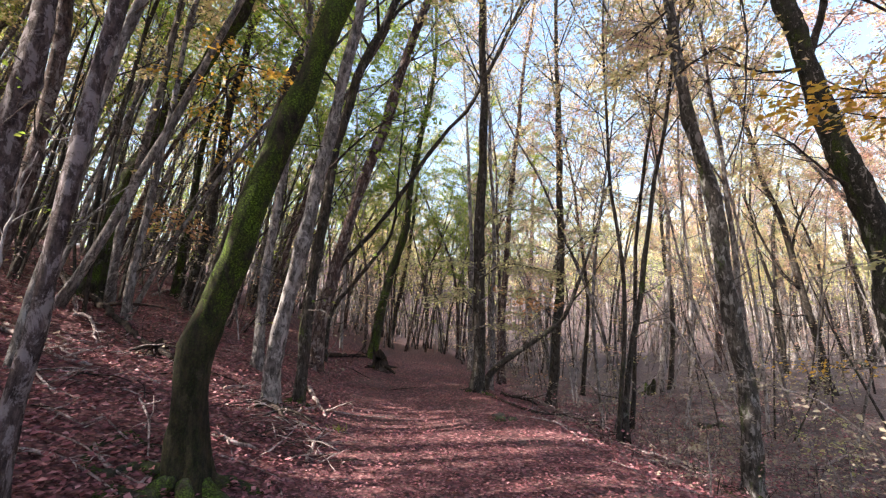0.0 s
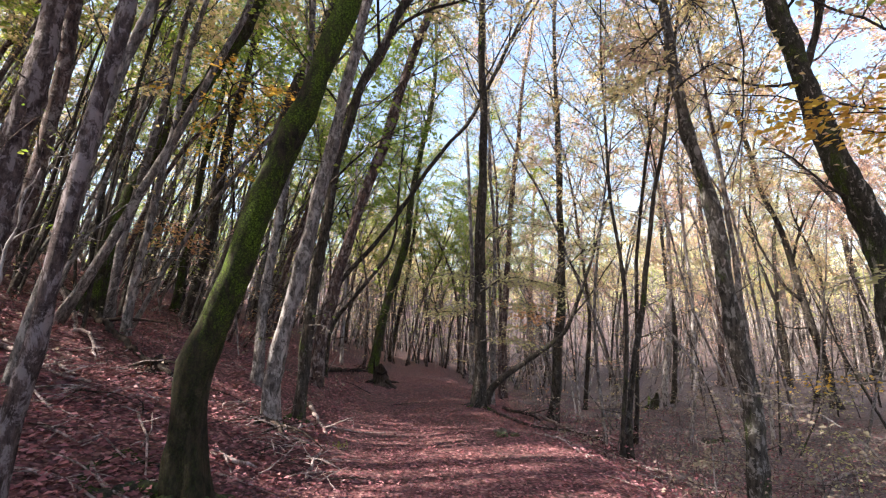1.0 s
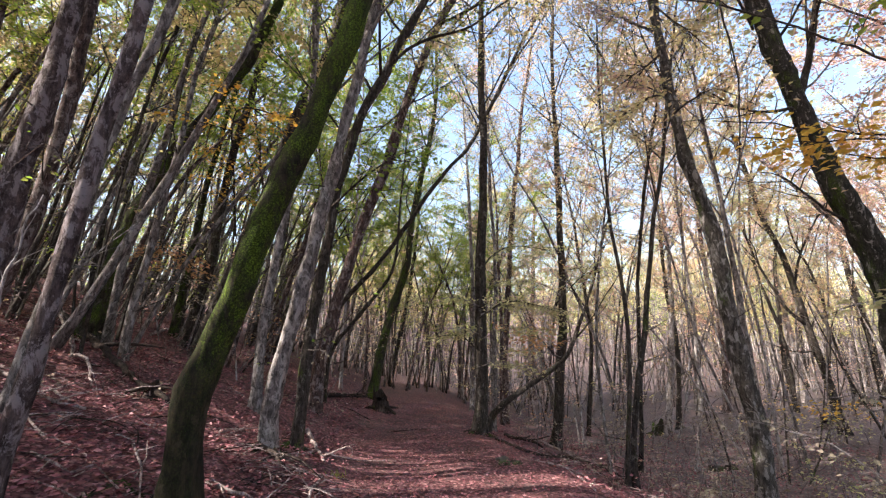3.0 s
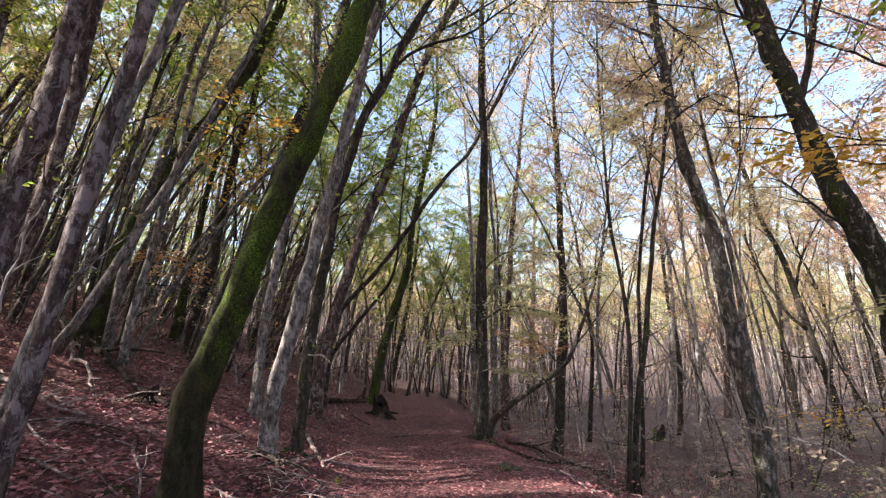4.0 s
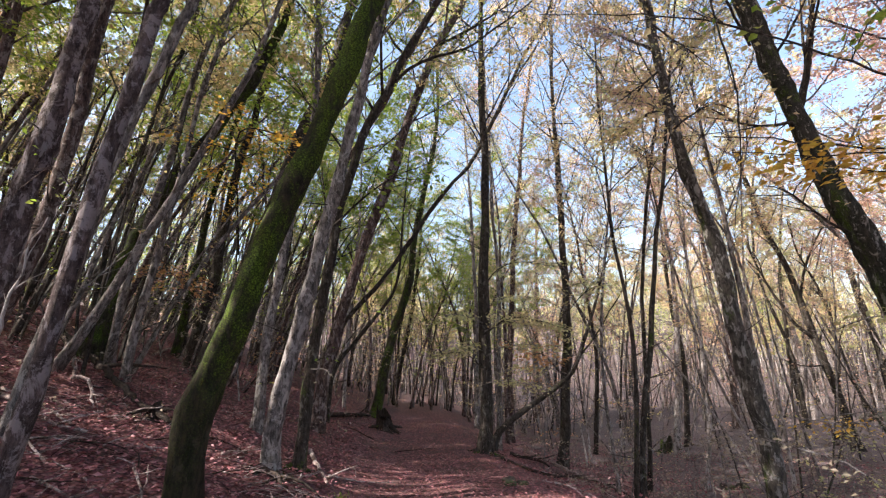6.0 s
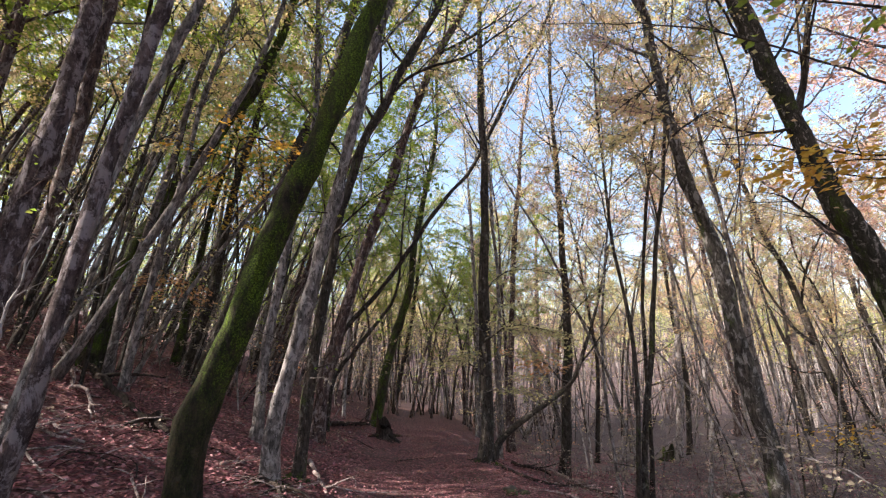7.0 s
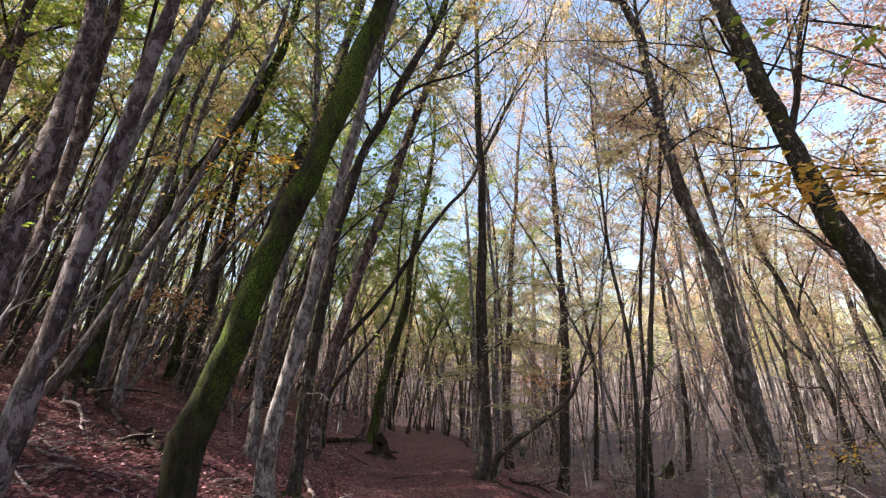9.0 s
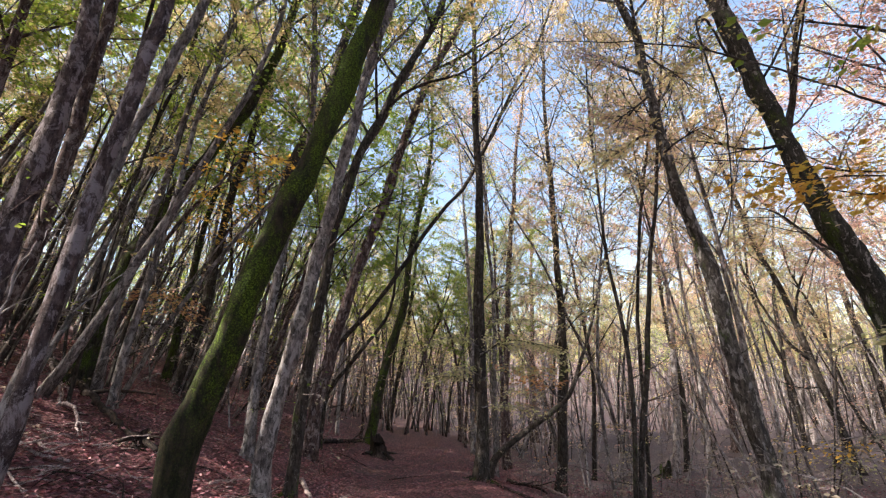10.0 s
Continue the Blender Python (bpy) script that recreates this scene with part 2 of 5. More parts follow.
# ---- geometry helpers ----
class Geo:
    """Collects vertices, faces and material slots for one mesh."""

    def __init__(self):
        self.v, self.f, self.m = [], [], []

    def tube(self, pts, radii, sides, slot=0, rng=None, rough=0.0, close=True, lobes=0.0, step=0.3):
        start = len(self.v)
        pts = [Vector(p) for p in pts]
        side = None
        for i, (p, r) in enumerate(zip(pts, radii)):
            way = (pts[min(i + 1, len(pts) - 1)] - pts[max(i - 1, 0)]).normalized()
            if side is None:
                side = way.orthogonal().normalized()
            side = (side - way * side.dot(way)).normalized()
            other = way.cross(side)
            for k in range(sides):
                a = 2 * math.pi * k / sides
                q = r
                if lobes:
                    q *= 1 + lobes * math.exp(-i * step * 2.2) * math.cos(5 * a + 1.3) + 0.06 * math.sin(2 * a + i * step * 1.2) + 0.05 * math.sin(3 * a - i * step * 2.0)
                if rough and rng is not None:
                    q *= 1 + rough * (rng.random() - 0.5) * 2
                self.v.append(p + (side * math.cos(a) + other * math.sin(a)) * q)
        n = len(pts)
        for i in range(n - 1):
            for k in range(sides):
                a, b = start + i * sides + k, start + i * sides + (k + 1) % sides
                self.f.append((a, b, b + sides, a + sides))
                self.m.append(slot)
        if close:
            self.f.append(tuple(start + k for k in reversed(range(sides))))
            self.f.append(tuple(start + (n - 1) * sides + k for k in range(sides)))
            self.m += [slot, slot]

    def leaves(self, centres, ways, ups, sizes, slot=0, wide=0.62, small=False):
        """Pointed leaves, folded a little along the midrib."""
        for c, w, u, s in zip(centres, ways, ups, sizes):
            w = w.normalized()
            r = w.cross(u)
            if r.length < 1e-4:
                continue
            r.normalize()
            u = r.cross(w)
            i = len(self.v)
            if small:
                self.v += [c - r * s * wide * 0.5, c + r * s * wide * 0.5, c + w * s]
                self.f.append((i, i + 1, i + 2))
                self.m.append(slot)
                continue
            self.v += [c, c + w * s * 0.42 + r * s * wide * 0.5 + u * s * 0.10, c + w * s - u * s * 0.06,
                       c + w * s * 0.42 - r * s * wide * 0.5 + u * s * 0.10]
            self.f += [(i, i + 1, i + 2), (i, i + 2, i + 3)]
            self.m += [slot, slot]

    def mesh(self, name, materials, smooth=True):
        me = bpy.data.meshes.new(name)
        me.from_pydata([tuple(p) for p in self.v], [], self.f)
        for m in materials:
            me.materials.append(m)
        me.polygons.foreach_set("material_index", self.m)
        me.polygons.foreach_set("use_smooth", [smooth] * len(self.f))
        me.update()
        return me


def part(name, me, parent, label=""):
    ob = new(name, me)
    ob.parent = parent
    if label:
        ob["label"] = label
    return ob


def along(knots, step):
    """A smooth line through the knots, sampled about every step metres."""
    k = [Vector(p) for p in knots]
    k = [k[0] * 2 - k[1]] + k + [k[-1] * 2 - k[-2]]
    out = []
    for i in range(1, len(k) - 2):
        a, b, c, d = k[i - 1:i + 3]
        n = max(2, int((c - b).length / step))
        for j in range(n):
            t = j / n
            out.append(0.5 * (2 * b + (c - a) * t + (2 * a - 5 * b + 4 * c - d) * t * t + (3 * b - a - 3 * c + d) * t ** 3))
    out.append(k[-2])
    return out


def branch_line(rng, start, way, length, n, droop, wander=0.18):
    """A wandering line from start; droop < 0 bends it up."""
    pts, p, w = [start.copy()], start.copy(), way.normalized()
    for _ in range(n):
        w = (w + Vector((rng.uniform(-1, 1), rng.uniform(-1, 1), rng.uniform(-1, 1))) * wander + Vector((0, 0, -droop))).normalized()
        p = p + w * (length / n)
        pts.append(p.copy())
    return pts


def spray(geo, rng, line, count, size, slot, tilt=0.75, small=False):
    """Leaves in flat layers along a twig, as beeches carry them."""
    n = len(line) - 1
    cs, ws, us, ss = [], [], [], []
    for _ in range(count):
        t = rng.random() ** 0.7 * n
        i = min(int(t), n - 1)
        p = line[i].lerp(line[i + 1], t - i)
        w = line[i + 1] - line[i]
        w = Vector((w.x, w.y, w.z * 0.3)).normalized() if w.length > 1e-6 else Vector((1, 0, 0))
        sidew = Vector((-w.y, w.x, 0)) * rng.choice((-1, 1))
        off = sidew * rng.uniform(0.0, 0.22) + Vector((0, 0, rng.uniform(-0.07, 0.04)))
        cs.append(p + off)
        ws.append(w * rng.uniform(-0.2, 1) + sidew * rng.uniform(0.3, 1) + Vector((0, 0, rng.uniform(-0.45, 0.15))))
        us.append(Vector((rng.gauss(0, tilt), rng.gauss(0, tilt), 1)))
        ss.append(size * rng.uniform(0.65, 1.3))
    geo.leaves(cs, ws, us, ss, slot, 0.62, small)


def stem(rng, knots, r, sides, step=0.45, flare=0.55, taper=0.72, sway=1.0, spread=3.0):
    """Trunk geometry: rings round a smooth line, thinner upwards, flared at the foot."""
    line = along(knots, step)
    p1, p2, p3 = (rng.uniform(0, 6.28) for _ in range(3))
    q = min(r, 0.08) * sway
    for i, p in enumerate(line):
        s = i * step
        p.x += q * (0.35 * math.sin(s * 1.3 + p1) + 0.16 * math.sin(s * 3.1 + p2)) * min(1, s)
        p.y += q * (0.35 * math.sin(s * 1.1 + p3) + 0.16 * math.sin(s * 2.7 + p1)) * min(1, s)
    run = [0.0]
    for a, b in zip(line, line[1:]):
        run.append(run[-1] + (b - a).length)
    total = run[-1]
    radii = [r * (max(0.0, 1 - s / total) ** taper * 0.93 + 0.05) * (1 + flare * math.exp(-s / (spread * r))) * (1 + 0.05 * math.sin(s * 4.1 + p1) + 0.04 * math.sin(s * 9.3 + p2)) for s in run]
    return line, run, radii


def crown_of(rng, line, run, radii, first, limb_count, reach, leaf_count, size, rise=0.95, low_twigs=0, fine=True, plain=False, small=False):
    """Limbs (wood) and the twigs and leaves on them (crown)."""
    limbs, crown = [], Geo()
    total = run[-1]
    turn = rng.uniform(0, 6.28)
    per = max(1, leaf_count // (limb_count * 6))
    for k in range(limb_count):
        f = first + (0.97 - first) * (k + rng.random() * 0.7) / limb_count
        i = min(range(len(run)), key=lambda j: abs(run[j] - f * total))
        turn += 2.4 + rng.uniform(-0.5, 0.5)
        up = rise + rng.uniform(-0.2, 0.35)
        way = Vector((math.cos(turn), math.sin(turn), up))
        length = reach * (0.45 + 0.75 * math.sin(math.pi * min(1.0, (f - first) / (1 - first) * 0.8 + 0.25))) * rng.uniform(0.7, 1.2)
        lr = min(radii[i] * 0.45, 0.008 * length + 0.006)
        lb = branch_line(rng, line[i], way, length, 6, -0.03, 0.13)
        g = Geo()
        if plain:
            g.tube(lb[::2], [lr, lr * 0.7, lr * 0.4, lr * 0.15], 4, close=False)
        else:
            g.tube(lb, [lr * (1 - 0.85 * q / 6) for q in range(7)], 5)
        limbs.append(g)
        for s in range(6):
            q = 1 + s * 0.95
            a = min(int(q), 5)
            p = lb[a].lerp(lb[a + 1], q - int(q)) if a < 6 else lb[6]
            w = (lb[a + 1] - lb[a]).normalized()
            sd = Vector((-w.y, w.x, rng.uniform(-0.1, 0.3))) * (1 if s % 2 else -1)
            tl = length * rng.uniform(0.22, 0.42)
            tw = branch_line(rng, p, w * 0.8 + sd, tl, 4, rng.uniform(-0.06, 0.05), 0.22)
            crown.tube(tw[::2] if plain else tw, [0.011, 0.008, 0.006, 0.004, 0.002][::2 if plain else 1], 3, 0, close=False)
            for _ in range(2 if fine else 0):
                j = rng.randint(1, 3)
                t2 = branch_line(rng, tw[j], (tw[j + 1] - tw[j]) + Vector((rng.uniform(-1, 1), rng.uniform(-1, 1), rng.uniform(-0.2, 0.4))) * 0.3, tl * 0.5, 1, 0, 0.2)
                crown.tube(t2, [0.006, 0.002], 3, 0, close=False)
                spray(crown, rng, t2, per // 4, size, 1, small=plain or small)
            spray(crown, rng, tw, per // 2 + 1 if fine else per, size, 1, small=plain or small)
    for _ in range(low_twigs):
        f = rng.uniform(0.08, first + 0.1)
        i = min(range(len(run)), key=lambda j: abs(run[j] - f * total))
        a = rng.uniform(0, 6.28)
        tw = branch_line(rng, line[i], Vector((math.cos(a), math.sin(a), rng.uniform(0.0, 0.8))), rng.uniform(0.6, 2.0), 5, 0.0, 0.25)
        crown.tube(tw, [0.012, 0.009, 0.007, 0.005, 0.004, 0.002], 4, 0, close=False)
        if rng.random() < 0.5:
            spray(crown, rng, tw, 10, size, 1)
    return limbs, crown


BARKS = {"MOSS": BARK_MOSS, "GREEN": BARK_THICK_MOSS, "DARK": BARK_DARK, "PALE": BARK_PALE, "MOTTLED": BARK_MOTTLED, "GREY": BARK_GREY, "BROWN": BARK_BROWN, "LICHEN": BARK_LICHEN, "BLACK": BARK_BLACK}
LOOKS = {"GREEN": "leaning beech with a trunk thickly covered in green moss",
         "MOSS": "moss-covered beech with a dark green trunk in leaf litter",
         "DARK": "slender dark-barked beech with thin yellowing autumn leaves",
         "PALE": "pale grey beech with blotched smooth bark and autumn leaves",
         "MOTTLED": "red-brown beech blotched with pale grey lichen on the bank",
         "GREY": "grey-barked young beech with sparse yellow-green leaves",
         "BROWN": "brown-barked beech with patchy lichen and thinning leaves",
         "LICHEN": "lichen-spotted beech with pale patches above a mossy foot",
         "BLACK": "thick black-barked beech with white lichen patches leaning over the hollow"}

# ---- ground: one sheet of leaf litter out to the horizon ----
def build_ground():
    n = 220
    ax = [7.0 * math.sinh(6.2 * (i / n - 0.5) * 2 * 0.83) / 1.0 for i in range(n + 1)]
    xs = [a * 0.9 for a in ax]
    ys = [a * 1.0 + 6.0 for a in ax]
    verts = []
    for y in ys:
        for x in xs:
            z = ground_z(x, y)
            if abs(x) < 14 and -2 < y < 24:
                z += 0.035 * noise.noise((x * 1.7, y * 1.7, 0)) + 0.018 * noise.noise((x * 5.1, y * 5.1, 3))
            verts.append((x, y, z))
    w = n + 1
    faces = [(j * w + i, j * w + i + 1, j * w + w + i + 1, j * w + w + i) for j in range(n) for i in range(n)]
    me = bpy.data.meshes.new("ground")
    me.from_pydata(verts, [], faces)
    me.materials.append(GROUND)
    me.polygons.foreach_set("use_smooth", [True] * len(faces))
    me.update()
    return tagged(new("ground", me), "woodland floor and path under red-brown fallen beech leaves", "ground", kind="structure")


build_ground()


# ---- the trees along the path ----
tree_seed = [100]


def dead_twigs(root, line, radii, rng):
    """Broken bare twigs and stubs that stick out of the lower stem."""
    low = [i for i, p in enumerate(line) if 0.5 < p.z < 4.2]
    for _ in range(15):
        i = rng.choice(low)
        a = rng.uniform(0, 6.28)
        way = Vector((math.cos(a), math.sin(a), rng.uniform(-0.5, 0.7)))
        tw = branch_line(rng, line[i] + Vector((way.x, way.y, 0)) * radii[i] * 0.6, way, rng.choice((0.12, 0.2, 0.35, 0.6, 0.9)) * rng.uniform(0.8, 1.3), 4, rng.uniform(-0.08, 0.04), 0.28)
        k = rng.uniform(0.004, 0.01)
        g = Geo()
        g.tube(tw, [k * 1.3, k, k * 0.85, k * 0.6, k * 0.35], 5, 0)
        part("dead_twig", g.mesh("dead_twig", [BARKS[rng.choice(("BROWN", "GREY", "DARK"))]]), root)


def tree(x, y, r, style, knots, leaf=None, height=None, limbs=15, leaves=4200, low=4, size=0.062, flare=0.75, label="", reach=2.7, taper=0.72, sway=1.0, spread=3.0):
    """A beech that stands at (x, y). knots: how far its stem has leaned over (along x) at some heights."""
    tree_seed[0] += 1
    rng = random.Random(tree_seed[0])
    root = tagged(new("beech_tree"), label or LOOKS[style], "tree", "beeches by the path")
    root.location = (x, y, ground_z(x, y))
    pts = [Vector((0, 0, -0.25))] + [Vector((a, rng.uniform(-0.05, 0.05) * sway, h)) for a, h in knots]
    height = height or max(pts[-1].z + 3.5, min(17.0, 8 + r * 45))
    lead = (pts[-1] - pts[-2]).normalized()
    while pts[-1].z < height:
        lead = (lead + Vector((rng.uniform(-0.12, 0.12), rng.uniform(-0.12, 0.12), 0.22))).normalized()
        pts.append(pts[-1] + lead * 2.2)
    near = r > 0.1 and y < 9
    line, run, radii = stem(rng, pts, r, 12, 0.13 if near else 0.4, flare, taper, sway, spread)
    sides = 26 if near else 12 if r > 0.1 else 8
    g = Geo()
    g.tube(line, radii, sides, 0, rng, 0.012 if near else 0.04, lobes=0.22, step=0.13 if near else 0.4)
    if near:
        for k, v in enumerate(g.v):
            c = line[min(k // sides, len(line) - 1)]
            w = v - c
            w *= 1 + 0.24 * noise.noise(Vector((v.x * 5, v.y * 5, v.z * 2.2))) + 0.13 * noise.noise(v * 13)
            g.v[k] = c + w
    part("trunk", g.mesh("trunk", [BARKS[style]]), root)
    made, crown = crown_of(rng, line, run, radii, 0.42, limbs, reach, leaves, size, rise=1.25, low_twigs=low if y > 5 else 0, small=y > 8)
    for g in made:
        part("limb", g.mesh("limb", [BARKS[style]]), root)
    part("crown", crown.mesh("crown", [BARKS["DARK"], leaf or LEAF_YELLOW], False), root, "thin yellowing leaves on fine twigs")
    if x < -2.5 and y < 9:
        dead_twigs(root, line, radii, random.Random(tree_seed[0] + 500))
    return root


mossy_tree = tree(-1.87, 3.64, 0.112, "GREEN", [(-0.03, 0.49), (-0.03, 0.87), (0.06, 1.28), (0.21, 1.71), (0.35, 2.17), (0.52, 2.66), (0.70, 3.08), (0.82, 3.46), (0.90, 3.75), (0.99, 4.05), (1.06, 4.36), (1.15, 4.69), (1.29, 5.08)], LEAF_GREEN, flare=1.0, taper=0.25, sway=0.4, spread=5.0)
tree(-5.59, 10.68, 0.175, "DARK", [(0.32, 0.99), (0.72, 2.21), (0.97, 3.04), (1.35, 4.14), (1.69, 5.58), (1.93, 6.23), (2.18, 6.90), (2.44, 7.59), (2.69, 8.48), (2.87, 9.60), (3.25, 11.18)], LEAF_GREEN, taper=0.3, sway=0.3)
white_tree = tree(-2.26, 6.35, 0.108, "GREY", [(-0.01, 0.29), (0.02, 0.67), (0.08, 1.09), (0.16, 1.50), (0.25, 1.92), (0.33, 2.31), (0.40, 2.72), (0.48, 3.14), (0.58, 3.58), (0.67, 4.03), (0.75, 4.50), (0.85, 4.98), (0.96, 5.49), (1.03, 6.01), (1.15, 6.56), (1.27, 7.12), (1.45, 7.81)], LEAF_GREEN, taper=0.5, sway=0.2)
dark_tree = tree(-2.12, 7.00, 0.092, "DARK", [(0.06, 0.48), (0.07, 0.87), (0.10, 1.26), (0.13, 1.67), (0.17, 2.09), (0.23, 2.53), (0.30, 2.97), (0.36, 3.44), (0.40, 3.92), (0.58, 4.57), (0.72, 5.15), (0.92, 5.64), (1.18, 6.14), (1.32, 6.54), (1.57, 7.08), (1.92, 7.75), (2.19, 8.46)], LEAF_GREEN, taper=0.4, sway=0.2)
crooked_tree = tree(-2.73, 10.11, 0.134, "BROWN", [(0.08, 0.99), (0.19, 1.45), (0.30, 1.75), (0.39, 2.30), (0.57, 2.92), (0.73, 3.57), (0.92, 4.17), (1.16, 4.86), (1.43, 5.65), (1.62, 6.40), (1.84, 7.17), (2.09, 7.97), (2.45, 9.01), (2.74, 9.67), (3.20, 10.56), (3.60, 11.49)], LEAF_GREEN, taper=0.35, sway=0.25)
cross_tree = tree(-2.89, 11.55, 0.066, "DARK", [(0.07, 1.19), (0.14, 1.73), (0.26, 2.17), (0.49, 2.53), (1.04, 3.13), (1.32, 3.50), (1.60, 3.87), (1.83, 4.25), (2.08, 4.58), (2.43, 5.16), (2.80, 5.66), (3.11, 6.07), (3.50, 6.48), (3.89, 7.15), (4.16, 7.69), (4.42, 8.23), (4.66, 8.78), (4.86, 9.19), (5.23, 10.01), (5.68, 10.80), (6.12, 11.72)], taper=0.4, sway=0.2, leaves=900)
tree(-3.22, 12.50, 0.061, "DARK", [(0.24, 1.06), (0.66, 1.65), (1.17, 2.30), (1.69, 2.98), (1.86, 3.48), (1.93, 3.97)], height=6.5, limbs=5, leaves=300, sway=0.3)
tree(-2.49, 16.13, 0.160, "MOSS", [(0.24, 1.02), (0.64, 2.77), (1.09, 4.18), (1.35, 6.27), (1.99, 9.36)])
tree(-2.93, 25.52, 0.126, "DARK", [(0.68, 3.42), (1.15, 5.97), (1.64, 11.68)])
path_tree = tree(0.74, 10.76, 0.147, "DARK", [(0.11, 2.19), (0.17, 4.50), (0.29, 7.44), (0.30, 9.83)])
tree(2.15, 17.92, 0.139, "BROWN", [(0.33, 4.83), (1.10, 11.52), (1.82, 16.01)], LEAF_RUST)
tree(1.39, 14.12, 0.075, "GREY", [(0.18, 4.03), (0.14, 7.73), (0.09, 11.56)])
edge_tree = tree(3.08, 14.05, 0.147, "DARK", [(0.38, 2.60), (0.62, 6.66), (0.67, 10.13), (0.74, 12.40)])
tree(3.23, 8.68, 0.061, "DARK", [(0.05, 0.77), (0.18, 1.51), (0.33, 2.09), (0.49, 2.69), (0.60, 3.31), (0.74, 4.07), (0.90, 4.87), (1.12, 5.71)], sway=0.5)
tree(3.06, 8.59, 0.046, "DARK", [(0.10, 0.73), (0.22, 1.65), (0.29, 2.43), (0.29, 3.25), (0.24, 4.01), (0.17, 4.57), (0.17, 5.27)], sway=0.5)
tree(3.58, 10.86, 0.044, "GREY", [(-0.05, 0.80), (-0.11, 1.67), (-0.09, 2.66), (-0.02, 3.61), (0.17, 4.69)], sway=0.5)
tree(7.78, 17.36, 0.123, "PALE", [(0.48, 2.82), (0.78, 5.38), (0.86, 8.99)], LEAF_RUST)
tree(8.64, 18.29, 0.103, "DARK", [(0.32, 2.77), (0.19, 5.92), (0.24, 10.01)])
lichen_tree = tree(4.34, 7.02, 0.140, "LICHEN", [(0.07, 0.64), (0.10, 0.99), (0.13, 1.35), (0.12, 1.72), (0.05, 2.10), (-0.00, 2.49), (-0.04, 2.90), (-0.07, 3.32), (-0.08, 3.75), (-0.10, 4.20), (-0.15, 4.67), (-0.25, 5.15), (-0.35, 5.65), (-0.40, 6.16), (-0.45, 6.70), (-0.48, 7.26), (-0.51, 7.83), (-0.54, 8.44), (-0.53, 9.06), (-0.71, 9.61)], taper=0.8, sway=0.25)
tree(5.81, 9.16, 0.071, "GREY", [(0.08, 2.03), (0.01, 3.90), (0.02, 5.91), (-0.06, 7.42)])
forked_tree = tree(12.29, 15.22, 0.130, "DARK", [(-0.14, 0.87), (-0.22, 1.92), (-0.37, 2.48), (-0.52, 3.36), (-0.63, 4.09), (-0.75, 4.84), (-0.87, 5.62), (-1.05, 6.21), (-1.33, 7.02), (-1.54, 8.28)], sway=0.3)
front_tree = tree(-2.44, 2.70, 0.055, "MOTTLED", [(0.04, 0.52), (0.10, 0.93), (0.13, 1.24), (0.14, 1.61), (0.19, 2.01), (0.24, 2.48), (0.28, 2.77), (0.32, 3.08), (0.37, 3.60), (0.42, 3.89)], LEAF_GREEN, taper=0.35, sway=0.3)
tree(-3.89, 4.30, 0.062, "GREY", [(0.11, 0.68), (0.28, 1.37), (0.35, 1.82), (0.44, 2.37), (0.52, 2.80), (0.62, 3.27), (0.77, 3.83), (0.91, 4.36), (1.08, 4.99)], LEAF_GREEN, taper=0.3, sway=0.4)
tree(-5.43, 5.33, 0.098, "BROWN", [(0.10, 0.48), (0.27, 1.01), (0.44, 1.56), (0.49, 2.11), (0.56, 2.69), (0.59, 3.35), (0.56, 4.04), (0.57, 4.59), (0.58, 5.17), (0.60, 5.67)], LEAF_GREEN, taper=0.3, sway=0.4)
tree(-6.89, 8.88, 0.060, "DARK", [(0.04, 1.40), (0.05, 2.70), (0.25, 3.60), (0.44, 4.61), (0.61, 5.75), (0.91, 6.79), (1.07, 7.77)], LEAF_GREEN, taper=0.5, sway=0.3)
mossy_lean = tree(-6.67, 8.66, 0.190, "MOSS", [(0.23, 0.74), (0.40, 1.57), (0.59, 2.37), (0.84, 2.91), (1.09, 3.53), (1.37, 4.01), (1.64, 4.38), (1.88, 4.85), (2.16, 5.37), (2.50, 5.82), (2.72, 6.52), (3.03, 7.35), (3.16, 8.06)], LEAF_GREEN, taper=1.3, sway=0.2)
bank_tree = tree(-6.50, 11.82, 0.143, "DARK", [(0.39, 2.13), (0.58, 4.79), (1.03, 7.50), (1.82, 11.93)], LEAF_GREEN)
tree(-3.10, 7.96, 0.096, "GREY", [(-0.02, 1.24), (0.24, 3.16), (0.46, 4.56)], LEAF_GREEN)
tree(-7.45, 12.83, 0.109, "MOSS", [(0.13, 1.11), (0.31, 3.09), (0.55, 5.35)])
tree(-5.24, 7.73, 0.071, "GREY", [(0.11, 1.33), (0.36, 3.60), (0.51, 5.16)])
tree(12.00, 20.89, 0.148, "BROWN", [(0.25, 2.44), (0.03, 6.58), (-0.11, 10.72)], LEAF_RUST)
tree(6.32, 12.82, 0.063, "PALE", [(0.39, 1.73), (0.54, 3.87), (0.49, 6.30)])
tree(18.07, 24.57, 0.208, "PALE", [(-0.10, 3.78), (-0.51, 9.04), (-0.56, 14.03)])
tree(24.15, 26.73, 0.208, "DARK", [(-0.08, 2.51), (-0.40, 6.78), (-0.74, 11.30)])
tree(1.14, 20.00, 0.112, "GREY", [(0.03, 2.14), (0.09, 4.26), (0.09, 6.25), (0.04, 8.36), (-0.05, 11.16), (-0.11, 12.94)], sway=0.5)
tree(1.91, 16.50, 0.069, "BROWN", [(0.04, 1.66), (0.09, 3.18), (0.08, 4.79), (0.08, 6.26), (0.06, 7.80)], sway=0.5)
tree(6.01, 33.32, 0.236, "BROWN", [(0.02, 3.13), (0.43, 8.03), (0.84, 14.08)], LEAF_RUST)
